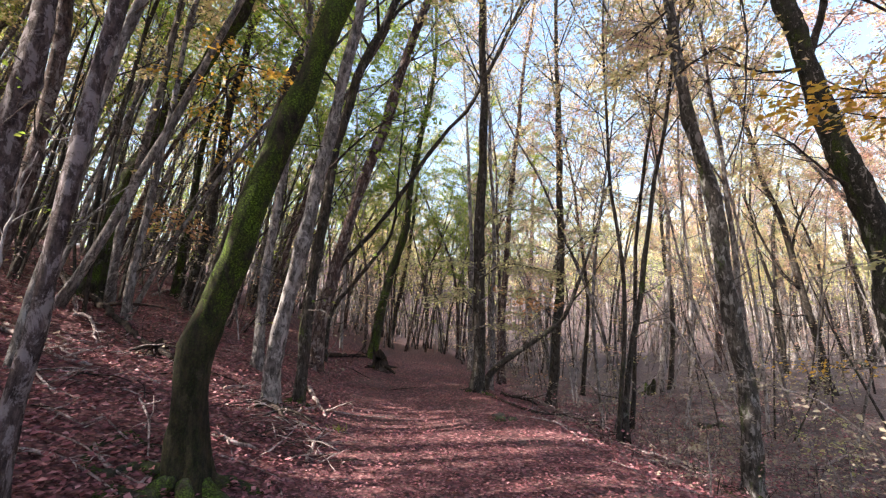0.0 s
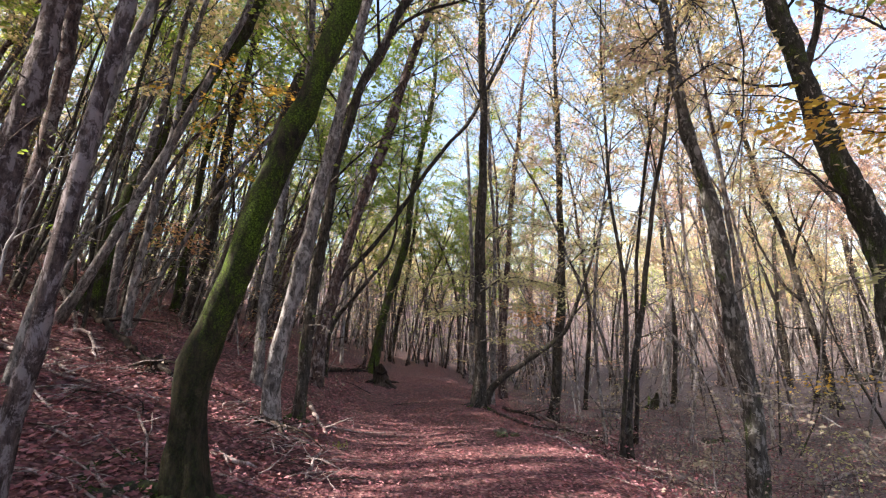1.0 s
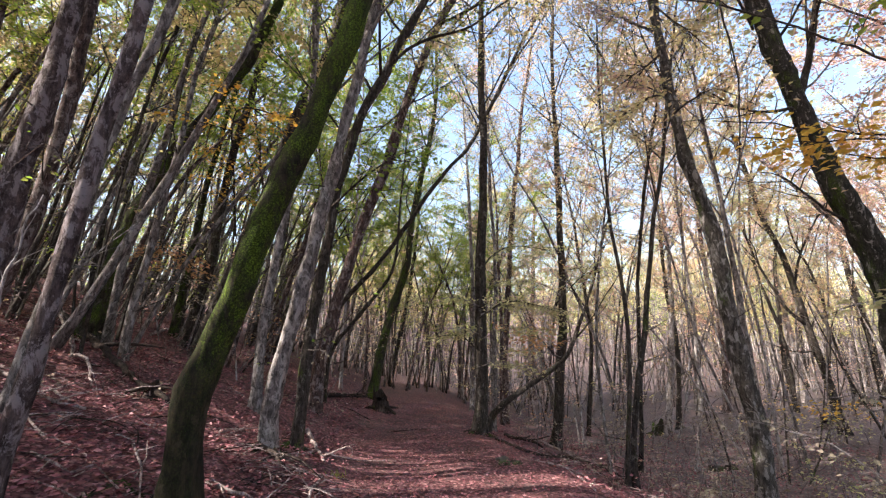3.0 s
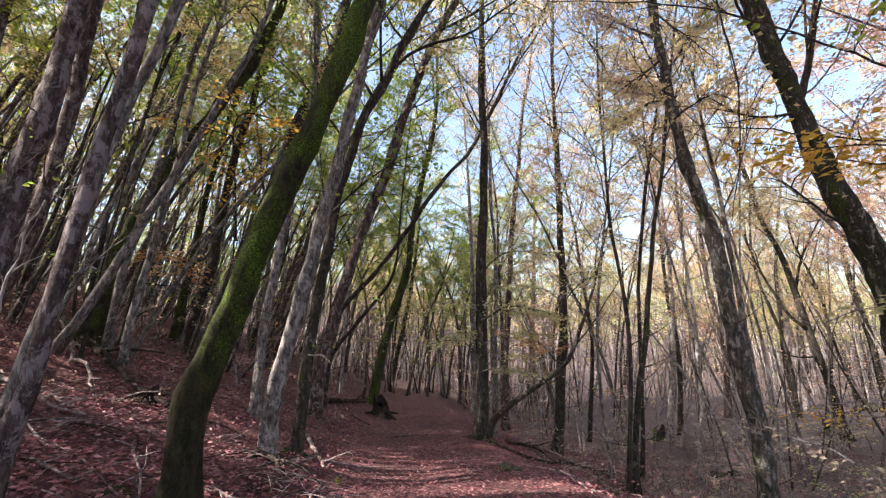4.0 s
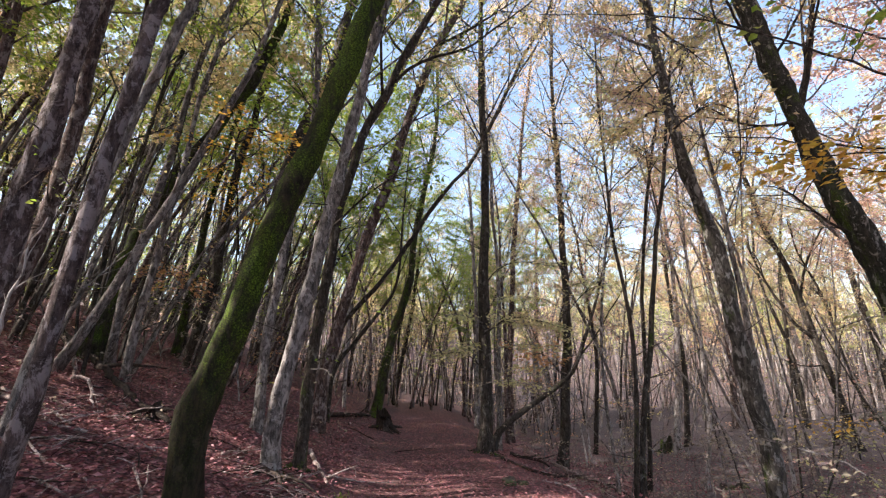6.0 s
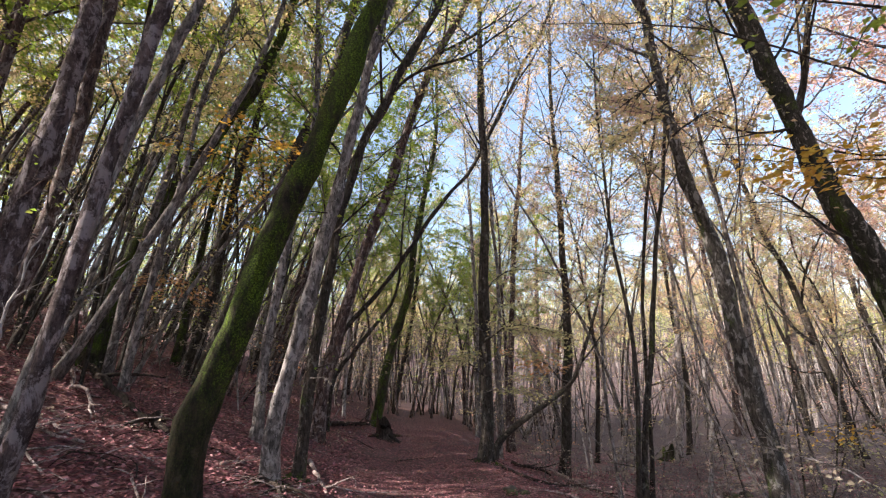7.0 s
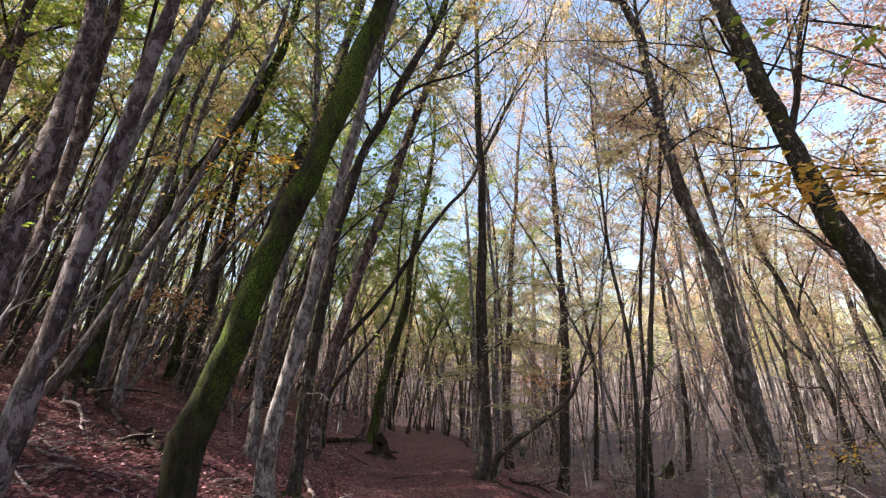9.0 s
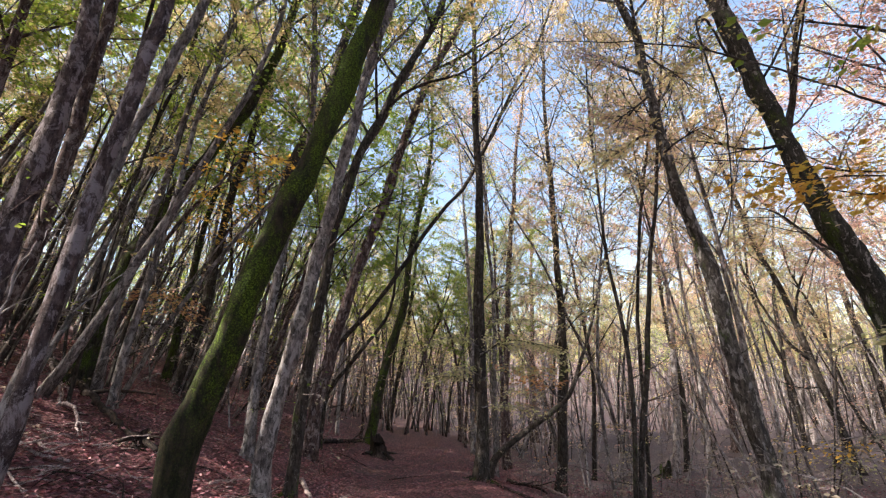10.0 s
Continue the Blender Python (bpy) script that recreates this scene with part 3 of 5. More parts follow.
tree(5.24, 18.19, 0.090, "DARK", [(0.37, 2.96), (0.27, 6.09), (0.00, 8.93)])
leaning_tree = tree(6.52, 6.50, 0.200, "BLACK", [(-0.05, 0.53), (-0.11, 1.08), (-0.17, 1.64), (-0.20, 2.19), (-0.23, 2.81), (-0.23, 3.45), (-0.29, 3.89), (-0.36, 4.30), (-0.48, 4.73), (-0.63, 5.18), (-0.74, 5.64), (-0.89, 6.12), (-0.96, 6.61), (-1.06, 7.13), (-1.14, 7.66), (-1.21, 8.22), (-1.31, 8.80), (-1.43, 9.46)], taper=0.5, sway=0.25)
tree(-4.94, 4.60, 0.144, "MOTTLED", [(0.33, 1.69), (0.40, 2.38), (0.54, 3.38), (0.49, 5.17)], LEAF_GREEN)
tree(1.02, 11.83, 0.085, "DARK", [(0.06, 0.26), (0.32, 0.58), (0.81, 0.92), (1.67, 1.48), (2.05, 1.81), (2.39, 2.54), (2.80, 3.57)], height=3.8, limbs=4, leaves=160, sway=0.2)


# ---- the wood round about: a few grown forms, planted many times ----
def grow_form(seed, height, r, lean, style, leaf, leaves, first, limbs=10, size=0.12, reach=2.6, low=4, stems=1, fine=True):
    rng = random.Random(seed)
    root = tagged(new("beech_tree"), LOOKS[style], "tree", "beeches of the wood")
    g, crown = Geo(), Geo()
    turn = rng.uniform(0, 6.28)
    for q in range(stems):
        turn += 6.28 / stems + rng.uniform(-0.4, 0.4)
        tilt = 0.0 if stems == 1 else rng.uniform(0.06, 0.2)
        way = Vector((lean + tilt * math.cos(turn), tilt * math.sin(turn), 1))
        pts = [Vector((0.12 * math.cos(turn), 0.12 * math.sin(turn), -0.3)) if stems > 1 else Vector((0, 0, -0.3))]
        top = height * (1 if q == 0 else rng.uniform(0.65, 0.95))
        while pts[-1].z < top:
            way = (way.normalized() + Vector((rng.uniform(-0.17, 0.17), rng.uniform(-0.17, 0.17), 0.04))).normalized()
            pts.append(pts[-1] + way * top / 7)
        line, run, radii = stem(rng, pts, r * (1 if q == 0 else rng.uniform(0.6, 0.95)), 8, 0.9, 0.4)
        g.tube(line, radii, 7, 0, rng, 0.05)
        made, c = crown_of(rng, line, run, radii, first, max(4, limbs // stems), reach, leaves // stems, size, low_twigs=low // stems, fine=fine, plain=True)
        for other, into in [(m, g) for m in made] + [(c, crown)]:
            k = len(into.v)
            into.v += other.v
            into.f += [tuple(i + k for i in f) for f in other.f]
            into.m += other.m
    part("trunk", g.mesh("trunk", [BARKS[style]]), root)
    part("crown", crown.mesh("crown", [BARKS["GREY"], leaf], False), root)
    return root


wood = random.Random(7)
styles = ("GREY", "BROWN", "DARK", "PALE", "BROWN", "GREY", "DARK", "GREY")


pale_styles = ("PALE", "GREY", "PALE", "PALE", "DARK", "PALE")


def grow_forms(seed, leaf_kinds, count, leaves, size, limbs, radius, low, heights=(12, 17), stems=(1,), fine=True, kinds=styles):
    return [grow_form(seed + k, wood.uniform(*heights), wood.uniform(*radius), 0.05, kinds[k % len(kinds)], leaf_kinds[k % len(leaf_kinds)],
                      leaves, wood.uniform(0.28, 0.45), limbs, size, low=low, stems=stems[k % len(stems)], fine=fine) for k in range(count)]


GREENISH = (LEAF_GREEN, LEAF_GREEN, LEAF_YELLOW)
YELLOWISH = (LEAF_YELLOW, LEAF_PINK, LEAF_LIME, LEAF_YELLOW, LEAF_LIME)
LIGHT_GREEN = (LEAF_LIME, LEAF_YELLOW, LEAF_GREEN, LEAF_LIME, LEAF_LIME)
bank_forms = grow_forms(300, GREENISH, 6, 5000, 0.088, 9, (0.045, 0.1), 6, (11, 16), (1, 1, 2))
hollow_forms = grow_forms(330, YELLOWISH, 6, 6600, 0.069, 11, (0.035, 0.075), 14, (11, 17), (2, 3, 1, 2, 1), kinds=pale_styles)
far_bank_forms = grow_forms(360, GREENISH, 4, 850, 0.17, 8, (0.06, 0.12), 2, fine=False, kinds=pale_styles)
far_forms = grow_forms(390, LIGHT_GREEN, 5, 800, 0.165, 8, (0.05, 0.11), 4, fine=False, stems=(1, 2), kinds=("GREY", "BROWN", "GREY", "DARK", "PALE"))
# coarse big-leaved forms for unseen trees that only block light
behind_forms = grow_forms(420, GREENISH, 3, 450, 0.7, 8, (0.08, 0.16), 0, fine=False)
all_forms = bank_forms + hollow_forms + far_bank_forms + far_forms + behind_forms
taken = [(o.location.x, o.location.y) for o in scene.objects if o.name.startswith("beech_tree") and o.parent is None and o not in all_forms]


def plant(count, x0, x1, y0, y1, gap, lean, forms, clear=2.4, lean_spread=5.0, scale=(0.75, 1.2), into=None):
    """Plants trees between the given bounds, off the path and apart from one another; lean: degrees towards +x.
    into: a list that takes the places of trees that become one wood."""
    done = tries = 0
    while done < count and tries < count * 40:
        tries += 1
        x, y = wood.uniform(x0, x1), wood.uniform(y0, y1)
        if (abs(x - path_x(y)) < (clear if y < 15 else min(clear, 1.5)) and y < 23) or math.hypot(x, y) < 4.5:
            continue
        if any((x - a) ** 2 + (y - b) ** 2 < gap * gap for a, b in taken):
            continue
        taken.append((x, y))
        k = wood.uniform(*scale)
        m = pose(x, y, ground_z(x, y)) @ pose(0, 0, 0, wood.gauss(0, 3), wood.gauss(lean, lean_spread), 0) @ pose(0, 0, 0, 0, 0, wood.uniform(0, 360))
        m = m @ Matrix.Diagonal((k, k, k, 1))
        f = forms[wood.randrange(len(forms))]
        if into is None:
            copy_thing(f, m).matrix_basis = m
        else:
            into.append((f, m))
        done += 1


def join_wood(name, label, planted):
    """One mesh out of many planted trees."""
    materials, cache = [], {}
    vs, ls, starts, totals, slots = [], [], [], [], []
    v_at = l_at = 0
    for f, m in planted:
        for ob in f.children:
            me = ob.data
            if me.name not in cache:
                co = np.empty(len(me.vertices) * 3, np.float32)
                me.vertices.foreach_get("co", co)
                lv = np.empty(len(me.loops), np.int32)
                me.loops.foreach_get("vertex_index", lv)
                st = np.empty(len(me.polygons), np.int32)
                me.polygons.foreach_get("loop_start", st)
                to = np.empty(len(me.polygons), np.int32)
                me.polygons.foreach_get("loop_total", to)
                sl = np.empty(len(me.polygons), np.int32)
                me.polygons.foreach_get("material_index", sl)
                for mt in me.materials:
                    if mt not in materials:
                        materials.append(mt)
                sl = np.array([materials.index(mt) for mt in me.materials], np.int32)[sl]
                cache[me.name] = (co.reshape(-1, 3), lv, st, to, sl)
            co, lv, st, to, sl = cache[me.name]
            mm = np.array(m)
            vs.append(co @ mm[:3, :3].T + mm[:3, 3])
            ls.append(lv + v_at)
            starts.append(st + l_at)
            totals.append(to)
            slots.append(sl)
            v_at += len(co)
            l_at += len(lv)
    me = bpy.data.meshes.new(name)
    me.vertices.add(v_at)
    me.vertices.foreach_set("co", np.concatenate(vs).astype(np.float32).ravel())
    me.loops.add(l_at)
    me.loops.foreach_set("vertex_index", np.concatenate(ls))
    me.polygons.add(sum(len(t) for t in totals))
    me.polygons.foreach_set("loop_start", np.concatenate(starts))
    for mt in materials:
        me.materials.append(mt)
    me.polygons.foreach_set("material_index", np.concatenate(slots))
    me.update(calc_edges=True)
    return tagged(new(name, me), label, "woods", kind="stuff")


uphill, shade_trees, beyond = [], [], []
plant(20, -15, -5.5, 5.2, 10.5, 0.65, 12, bank_forms)
plant(8, 9, 18, 6.5, 12, 1.2, -3, hollow_forms)
plant(9, 11, 22, 9, 15, 1.1, -3, hollow_forms)
plant(66, -22, -4, 7, 24, 0.7, 13, bank_forms)
plant(62, 3, 26, 11, 32, 0.9, 2, hollow_forms, 2.6, 9.0)
# trees just out of view on the left, added to darken the bank
plant(9, -10, -4.8, 2.5, 5.2, 1.2, 10, bank_forms)
plant(22, -6.5, 3.5, 33, 44, 0.9, 2, far_forms, scale=(0.5, 0.85))
plant(16, -7, 3, 15, 32, 0.9, 5, bank_forms)
plant(26, -6, 3.5, 23, 34, 0.7, 3, far_forms, scale=(0.4, 0.7))
plant(36, -9, 12, 25, 48, 1.1, 2, far_forms, 2.0, scale=(0.6, 0.95))
plant(34, 14, 42, 20, 50, 1.2, -2, far_forms)
plant(85, -46, -5, 20, 56, 1.0, 10, far_bank_forms, into=uphill)
plant(50, -46, -20, -2, 22, 1.3, 10, far_bank_forms, into=uphill)
# unseen trees behind and beside the viewer, added to dim sun and sky
plant(60, -38, -4.5, -30, 5, 1.7, 6, behind_forms, into=shade_trees)
plant(20, 6, 26, -28, 1, 2.2, 0, behind_forms, into=shade_trees)
plant(35, -6, 40, 44, 66, 1.3, 0, far_forms, into=beyond)
plant(45, 24, 62, 14, 60, 1.4, 0, far_forms, into=beyond)
plant(26, -11, 6, 42, 58, 0.9, 2, far_forms, into=beyond)
plant(16, -5.5, 2.5, 22, 29, 0.6, 4, bank_forms, 0.9, scale=(0.6, 0.95))
join_wood("uphill_woods", "dense beech wood of slim leaning stems up the bank", uphill)
join_wood("surrounding_woods", "unseen beech wood added behind the viewer to shade the path", shade_trees)
join_wood("far_woods", "beech wood beyond the end of the path", beyond)
for f in all_forms:
    for o in list(f.children_recursive) + [f]:
        bpy.data.objects.remove(o)


# ---- undergrowth: thin young stems too many to count ----
def undergrowth():
    rng = random.Random(55)
    g = Geo()
    for _ in range(850):
        if rng.random() < 0.26:
            x, y = rng.uniform(-8, 5), rng.uniform(24, 44)
        elif rng.random() < 0.55:
            x, y = rng.uniform(-24, -4), rng.uniform(8, 30)
        else:
            x, y = rng.uniform(2.5, 30), rng.uniform(10, 42)
        if abs(x - path_x(y)) < 2.4 and y < 34:
            continue
        h = rng.uniform(1.2, 5.5)
        line = branch_line(rng, Vector((x, y, ground_z(x, y) - 0.05)), Vector((rng.gauss(0.1 if x < 0 else 0, 0.3), rng.gauss(0, 0.2), 1)), h, 4, 0, 0.09)
        g.tube(line, [0.006 * h, 0.005 * h, 0.0042 * h, 0.003 * h, 0.002], 4, rng.randrange(2), close=False)
        for _ in range(3):
            i = rng.randint(1, 3)
            a = rng.uniform(0, 6.28)
            tw = branch_line(rng, line[i], Vector((math.cos(a), math.sin(a), rng.uniform(0.1, 0.8))), h * rng.uniform(0.15, 0.32), 3, 0.0, 0.2)
            g.tube(tw, [0.008, 0.006, 0.005, 0.002], 3, 0, close=False)
            spray(g, rng, tw, rng.randint(0, 22), 0.085, 2 + rng.randrange(3))
    for _ in range(430):
        x, y = rng.uniform(-26, -5.5), rng.uniform(7, 26)
        h = rng.uniform(3.5, 9)
        r = rng.uniform(0.016, 0.045)
        line = branch_line(rng, Vector((x, y, ground_z(x, y) - 0.05)), Vector((rng.gauss(0.26, 0.16), rng.gauss(0, 0.1), 1)), h, 4, 0, 0.05)
        g.tube(line, [r, r * 0.85, r * 0.7, r * 0.5, r * 0.2], 4, rng.randrange(2), close=False)
        for _ in range(4):
            i = rng.randint(1, 3)
            a = rng.uniform(0, 6.28)
            tw = branch_line(rng, line[i], Vector((math.cos(a), math.sin(a), rng.uniform(0.0, 0.8))), rng.uniform(0.5, 1.6), 3, 0.0, 0.2)
            g.tube(tw, [0.01, 0.008, 0.006, 0.002], 3, 0, close=False)
            spray(g, rng, tw, rng.randint(0, 16), 0.08, 5)
    ob = new("undergrowth", g.mesh("undergrowth", [BARKS["GREY"], BARKS["DARK"], LEAF_PALE, LEAF_PALE, LEAF_PINK, LEAF_GREEN], False))
    tagged(ob, "undergrowth of thin young beech stems with pale leaves", "undergrowth", kind="stuff")


undergrowth()


# ---- distant woods on the slopes: too many to count ----
def distant_woods():
    rng = random.Random(91)
    g = Geo()
    spots = []
    for _ in range(1000):
        k = rng.random()
        if k < 0.2:
            spots.append((rng.uniform(40, 105), rng.uniform(8, 95)))
            continue
        if k < 0.42:
            spots.append((rng.uniform(-110, -38), rng.uniform(-5, 60)))
            continue
        k = rng.random()
        if k < 0.35:
            spots.append((rng.uniform(-90, -10), rng.uniform(48, 120)))
        elif k < 0.6:
            spots.append((rng.uniform(-30, 60), rng.uniform(62, 150)))
        else:
            spots.append((rng.uniform(38, 130), rng.uniform(15, 130)))
    for x, y in spots:
        if abs(x - path_x(y)) < 2.5 and y < 34:
            continue
        base = Vector((x, y, ground_z(x, y) - 0.2))
        h = rng.uniform(11, 17)
        top = base + Vector((rng.uniform(-0.8, 1.2), rng.uniform(-0.6, 0.6), h))
        mid = base.lerp(top, 0.5) + Vector((rng.uniform(-0.3, 0.3), rng.uniform(-0.3, 0.3), 0))
        g.tube([base, mid, top], [rng.uniform(0.1, 0.17), 0.09, 0.02], 4, rng.randrange(2), close=False)
        leaf_slot = 2 + (rng.random() < 0.25) + 2 * (x < -8)
        for _ in range(7):
            f = rng.uniform(0.25, 0.95)
            a = rng.uniform(0, 6.28)
            s = base.lerp(top, f)
            e = s + Vector((math.cos(a), math.sin(a), rng.uniform(0.2, 0.9))) * rng.uniform(1.2, 3.0)
            g.tube([s, e], [0.04, 0.01], 3, 0, close=False)
            for _ in range(25):
                p = s.lerp(e, rng.uniform(0.2, 1.1)) + Vector((rng.gauss(0, 0.6), rng.gauss(0, 0.6), rng.gauss(0, 0.35)))
                g.leaves([p], [Vector((rng.uniform(-1, 1), rng.uniform(-1, 1), rng.uniform(-0.4, 0.4)))],
                         [Vector((rng.gauss(0, 0.5), rng.gauss(0, 0.5), 1))], [rng.uniform(0.35, 0.57)], leaf_slot, 0.62, True)
    ob = new("distant_woods", g.mesh("distant_woods", [BARKS["GREY"], BARKS["PALE"], LEAF_LIME, LEAF_YELLOW, LEAF_GREEN, LEAF_LIME], False))
    tagged(ob, "distant beech woods in yellow and rust autumn leaf on the slopes", "woods", kind="stuff")


distant_woods()


# ---- leafy branches that hang into view ----
def leafy_branch(tree_root, pts, r, leaves, size, leaf, bark="DARK", twigs=6, label="leafy side branch", spread=0.3):
    """A side branch of a tree, given in metres in the place, with side twigs and layered leaves."""
    rng = random.Random(int(abs(pts[0][0] * 977 + pts[-1][2] * 613) * 10))
    base = Vector(tree_root.location)
    line = [p - base for p in along([Vector(p) for p in pts], 0.18)]
    n = len(line)
    line = [p + Vector((rng.uniform(-1, 1), rng.uniform(-1, 1), rng.uniform(-1, 1))) * 0.012 for p in line]
    g = Geo()
    g.tube(line, [r * (1 - 0.75 * i / (n - 1)) for i in range(n)], 6)
    twig_share = leaves // (twigs + 1) if twigs else leaves
    ends = []
    for k in range(twigs):
        i = int((0.25 + 0.7 * k / twigs) * (n - 2))
        w = (line[i + 1] - line[i]).normalized()
        sd = Vector((-w.y, w.x, rng.uniform(-0.25, 0.2))) * (1 if k % 2 else -1)
        tw = branch_line(rng, line[i], w + sd * 0.9, spread * rng.uniform(0.7, 1.5), 4, 0.02, 0.2)
        g.tube(tw, [r * 0.4, r * 0.33, r * 0.25, r * 0.2, r * 0.12], 4, close=False)
        ends.append(tw)
    limb = part("branch", g.mesh("branch", [BARKS[bark]]), tree_root)
    if leaves:
        c = Geo()
        for tw in ends:
            spray(c, rng, tw, twig_share, size, 0)
        spray(c, rng, line[n // 3:], twig_share, size, 0)
        part("leaves", c.mesh("leaves", [leaf], False), limb, label)
    return limb


def trunk_at(root_x, root_y, r, style, label, height=9.0, lean=0.05):
    return tree(root_x, root_y, r, style, [(lean * 2, 2.0), (lean * 4.5, 5.0)], LEAF_PINK, height, 16, 9000, 0, 0.07, label=label, reach=4.4)


edge_beech = trunk_at(4.35, 2.9, 0.11, "DARK", "dark beech whose low golden branches overhang the path", 11.0, 0.22)
ez = Vector(edge_beech.location)
leafy_branch(edge_beech, [(4.5, 2.9, ez.z + 2.9), (3.4, 2.45, 2.82), (2.55, 2.3, 2.75), (2.08, 2.3, 2.78), (1.86, 2.35, 2.85), (1.56, 2.4, 2.91)],
             0.012, 330, 0.055, LEAF_GOLD, twigs=7, label="golden orange beech leaves", spread=0.26)
leafy_branch(edge_beech, [(3.4, 2.45, 2.82), (2.4, 2.25, 2.7), (1.81, 2.2, 2.66), (1.50, 2.2, 2.7)], 0.008, 170, 0.054, LEAF_GOLD, twigs=5,
             label="golden orange beech leaves", spread=0.2)
leafy_branch(edge_beech, [(3.4, 2.45, 2.82), (2.75, 2.45, 2.7), (2.3, 2.5, 2.74), (1.95, 2.55, 2.8)], 0.008, 170, 0.055, LEAF_GOLD, twigs=6,
             label="golden orange beech leaves", spread=0.25)
leafy_branch(edge_beech, [(4.9, 2.95, ez.z + 4.2), (4.18, 3.4, 3.85), (3.5, 3.4, 4.16), (2.91, 3.5, 4.53), (2.22, 3.6, 4.85), (0.97, 3.8, 5.08)],
             0.016, 26, 0.09, LEAF_YELLOW, twigs=5, spread=0.4)
leafy_branch(edge_beech, [(3.5, 3.4, 4.16), (3.61, 3.3, 4.46), (3.82, 3.3, 4.65)], 0.006, 26, 0.1, LEAF_GREEN, twigs=3)
leafy_branch(edge_beech, [(2.91, 3.5, 4.53), (2.64, 3.4, 4.77), (2.3, 3.3, 4.66)], 0.006, 22, 0.1, LEAF_GREEN, twigs=3)

trunk_at(8.4, 5.0, 0.15, "DARK", "tall dark beech beside the hollow with yellow leaves", 14.0, -0.05)
trunk_at(10.6, 7.6, 0.14, "GREY", "tall grey beech beside the hollow with yellow leaves", 15.0, -0.1)
trunk_at(9.4, 7.0, 0.13, "GREY", "grey beech beside the hollow with faded pink leaves", 13.0, -0.08)
trunk_at(7.2, 2.6, 0.13, "GREY", "grey beech on the slope with thin yellow leaves", 13.0, -0.06)
leafy_branch(leaning_tree, [(5.61, 6.50, 5.45), (5.35, 6.44, 5.39), (4.86, 6.38, 5.31), (4.44, 6.32, 5.36), (4.17, 6.26, 5.51), (3.86, 6.20, 5.65)], 0.030, 70, 0.09, LEAF_YELLOW, spread=0.9)
leafy_branch(leaning_tree, [(5.59, 6.50, 5.62), (5.76, 6.46, 6.01), (5.87, 6.42, 6.40), (5.98, 6.38, 6.90), (6.17, 6.34, 7.54), (6.38, 6.30, 8.20)], 0.065, 120, 0.09, LEAF_YELLOW, spread=1.2)
leafy_branch(leaning_tree, [(5.92, 6.50, 3.60), (5.51, 6.35, 3.73), (5.09, 6.20, 3.98), (4.73, 6.05, 4.11), (4.35, 5.90, 4.10)], 0.025, 30, 0.08, LEAF_YELLOW, spread=0.6)
leafy_branch(leaning_tree, [(5.1, 6.5, 6.9), (4.3, 5.8, 7.3), (3.62, 5.1, 6.5), (3.62, 5.0, 5.2), (3.54, 5.0, 4.33), (3.42, 5.0, 3.77), (3.26, 5.0, 3.2)], 0.022, 24, 0.07, LEAF_YELLOW, twigs=7, spread=0.5)
leafy_branch(dark_tree, [(-0.91, 7.00, 6.65), (-0.63, 6.96, 6.90), (-0.28, 6.91, 7.06), (0.15, 6.87, 7.18), (0.55, 6.83, 7.31), (0.95, 6.79, 7.62), (1.36, 6.74, 7.90), (1.77, 6.70, 8.26)], 0.032, 90, 0.075, LEAF_GREEN, twigs=7, spread=0.8)
leafy_branch(crooked_tree, [(-0.33, 10.11, 9.64), (-0.07, 10.05, 10.03), (0.67, 9.99, 10.42), (1.26, 9.93, 10.80), (1.63, 9.87, 11.01), (2.31, 9.81, 11.48)], 0.045, 90, 0.075, LEAF_GREEN, twigs=7, spread=0.8)
leafy_branch(crooked_tree, [(-0.82, 10.11, 7.98), (-1.01, 9.96, 7.54), (-1.42, 9.81, 7.01), (-1.90, 9.66, 6.43), (-2.37, 9.51, 6.08)], 0.020, 90, 0.075, LEAF_GREEN, twigs=7, spread=0.8)
leafy_branch(crooked_tree, [(-0.89, 10.11, 7.79), (-0.37, 10.24, 8.11), (0.06, 10.38, 8.51), (0.65, 10.51, 8.76)], 0.020, 90, 0.075, LEAF_GREEN, twigs=7, spread=0.8)
leafy_branch(cross_tree, [(1.77, 11.55, 9.56), (2.19, 11.61, 10.30), (2.66, 11.67, 11.04), (3.15, 11.73, 11.94), (3.61, 11.79, 12.83), (3.97, 11.85, 13.76)], 0.040, 60, 0.075, LEAF_YELLOW, twigs=7, spread=0.8)
leafy_branch(cross_tree, [(-0.82, 11.55, 5.36), (-0.99, 11.62, 5.75), (-0.97, 11.70, 6.11), (-0.73, 11.78, 6.63), (-0.27, 11.85, 7.17)], 0.020, 30, 0.075, LEAF_YELLOW, twigs=4, spread=0.5)
leafy_branch(forked_tree, [(12.07, 15.22, 1.19), (12.30, 15.22, 1.96), (12.42, 15.22, 2.67), (12.43, 15.22, 3.67), (12.30, 15.22, 4.33), (12.06, 15.22, 5.10), (11.85, 15.22, 5.89), (11.78, 15.22, 6.91)], 0.070, 60, 0.09, LEAF_PINK, twigs=9, spread=0.8)
leafy_branch(forked_tree, [(11.57, 15.22, 4.05), (11.89, 15.22, 4.91), (12.23, 15.22, 5.59), (12.77, 15.22, 6.39), (13.28, 15.22, 7.10), (13.73, 15.22, 8.16)], 0.050, 60, 0.09, LEAF_PINK, twigs=9, spread=0.8)
leafy_branch(forked_tree, [(11.73, 15.22, 2.85), (11.25, 15.22, 3.31), (10.96, 15.22, 3.87), (10.67, 15.22, 4.53), (10.40, 15.22, 5.31), (10.15, 15.22, 6.52)], 0.060, 60, 0.09, LEAF_PINK, twigs=9, spread=0.8)
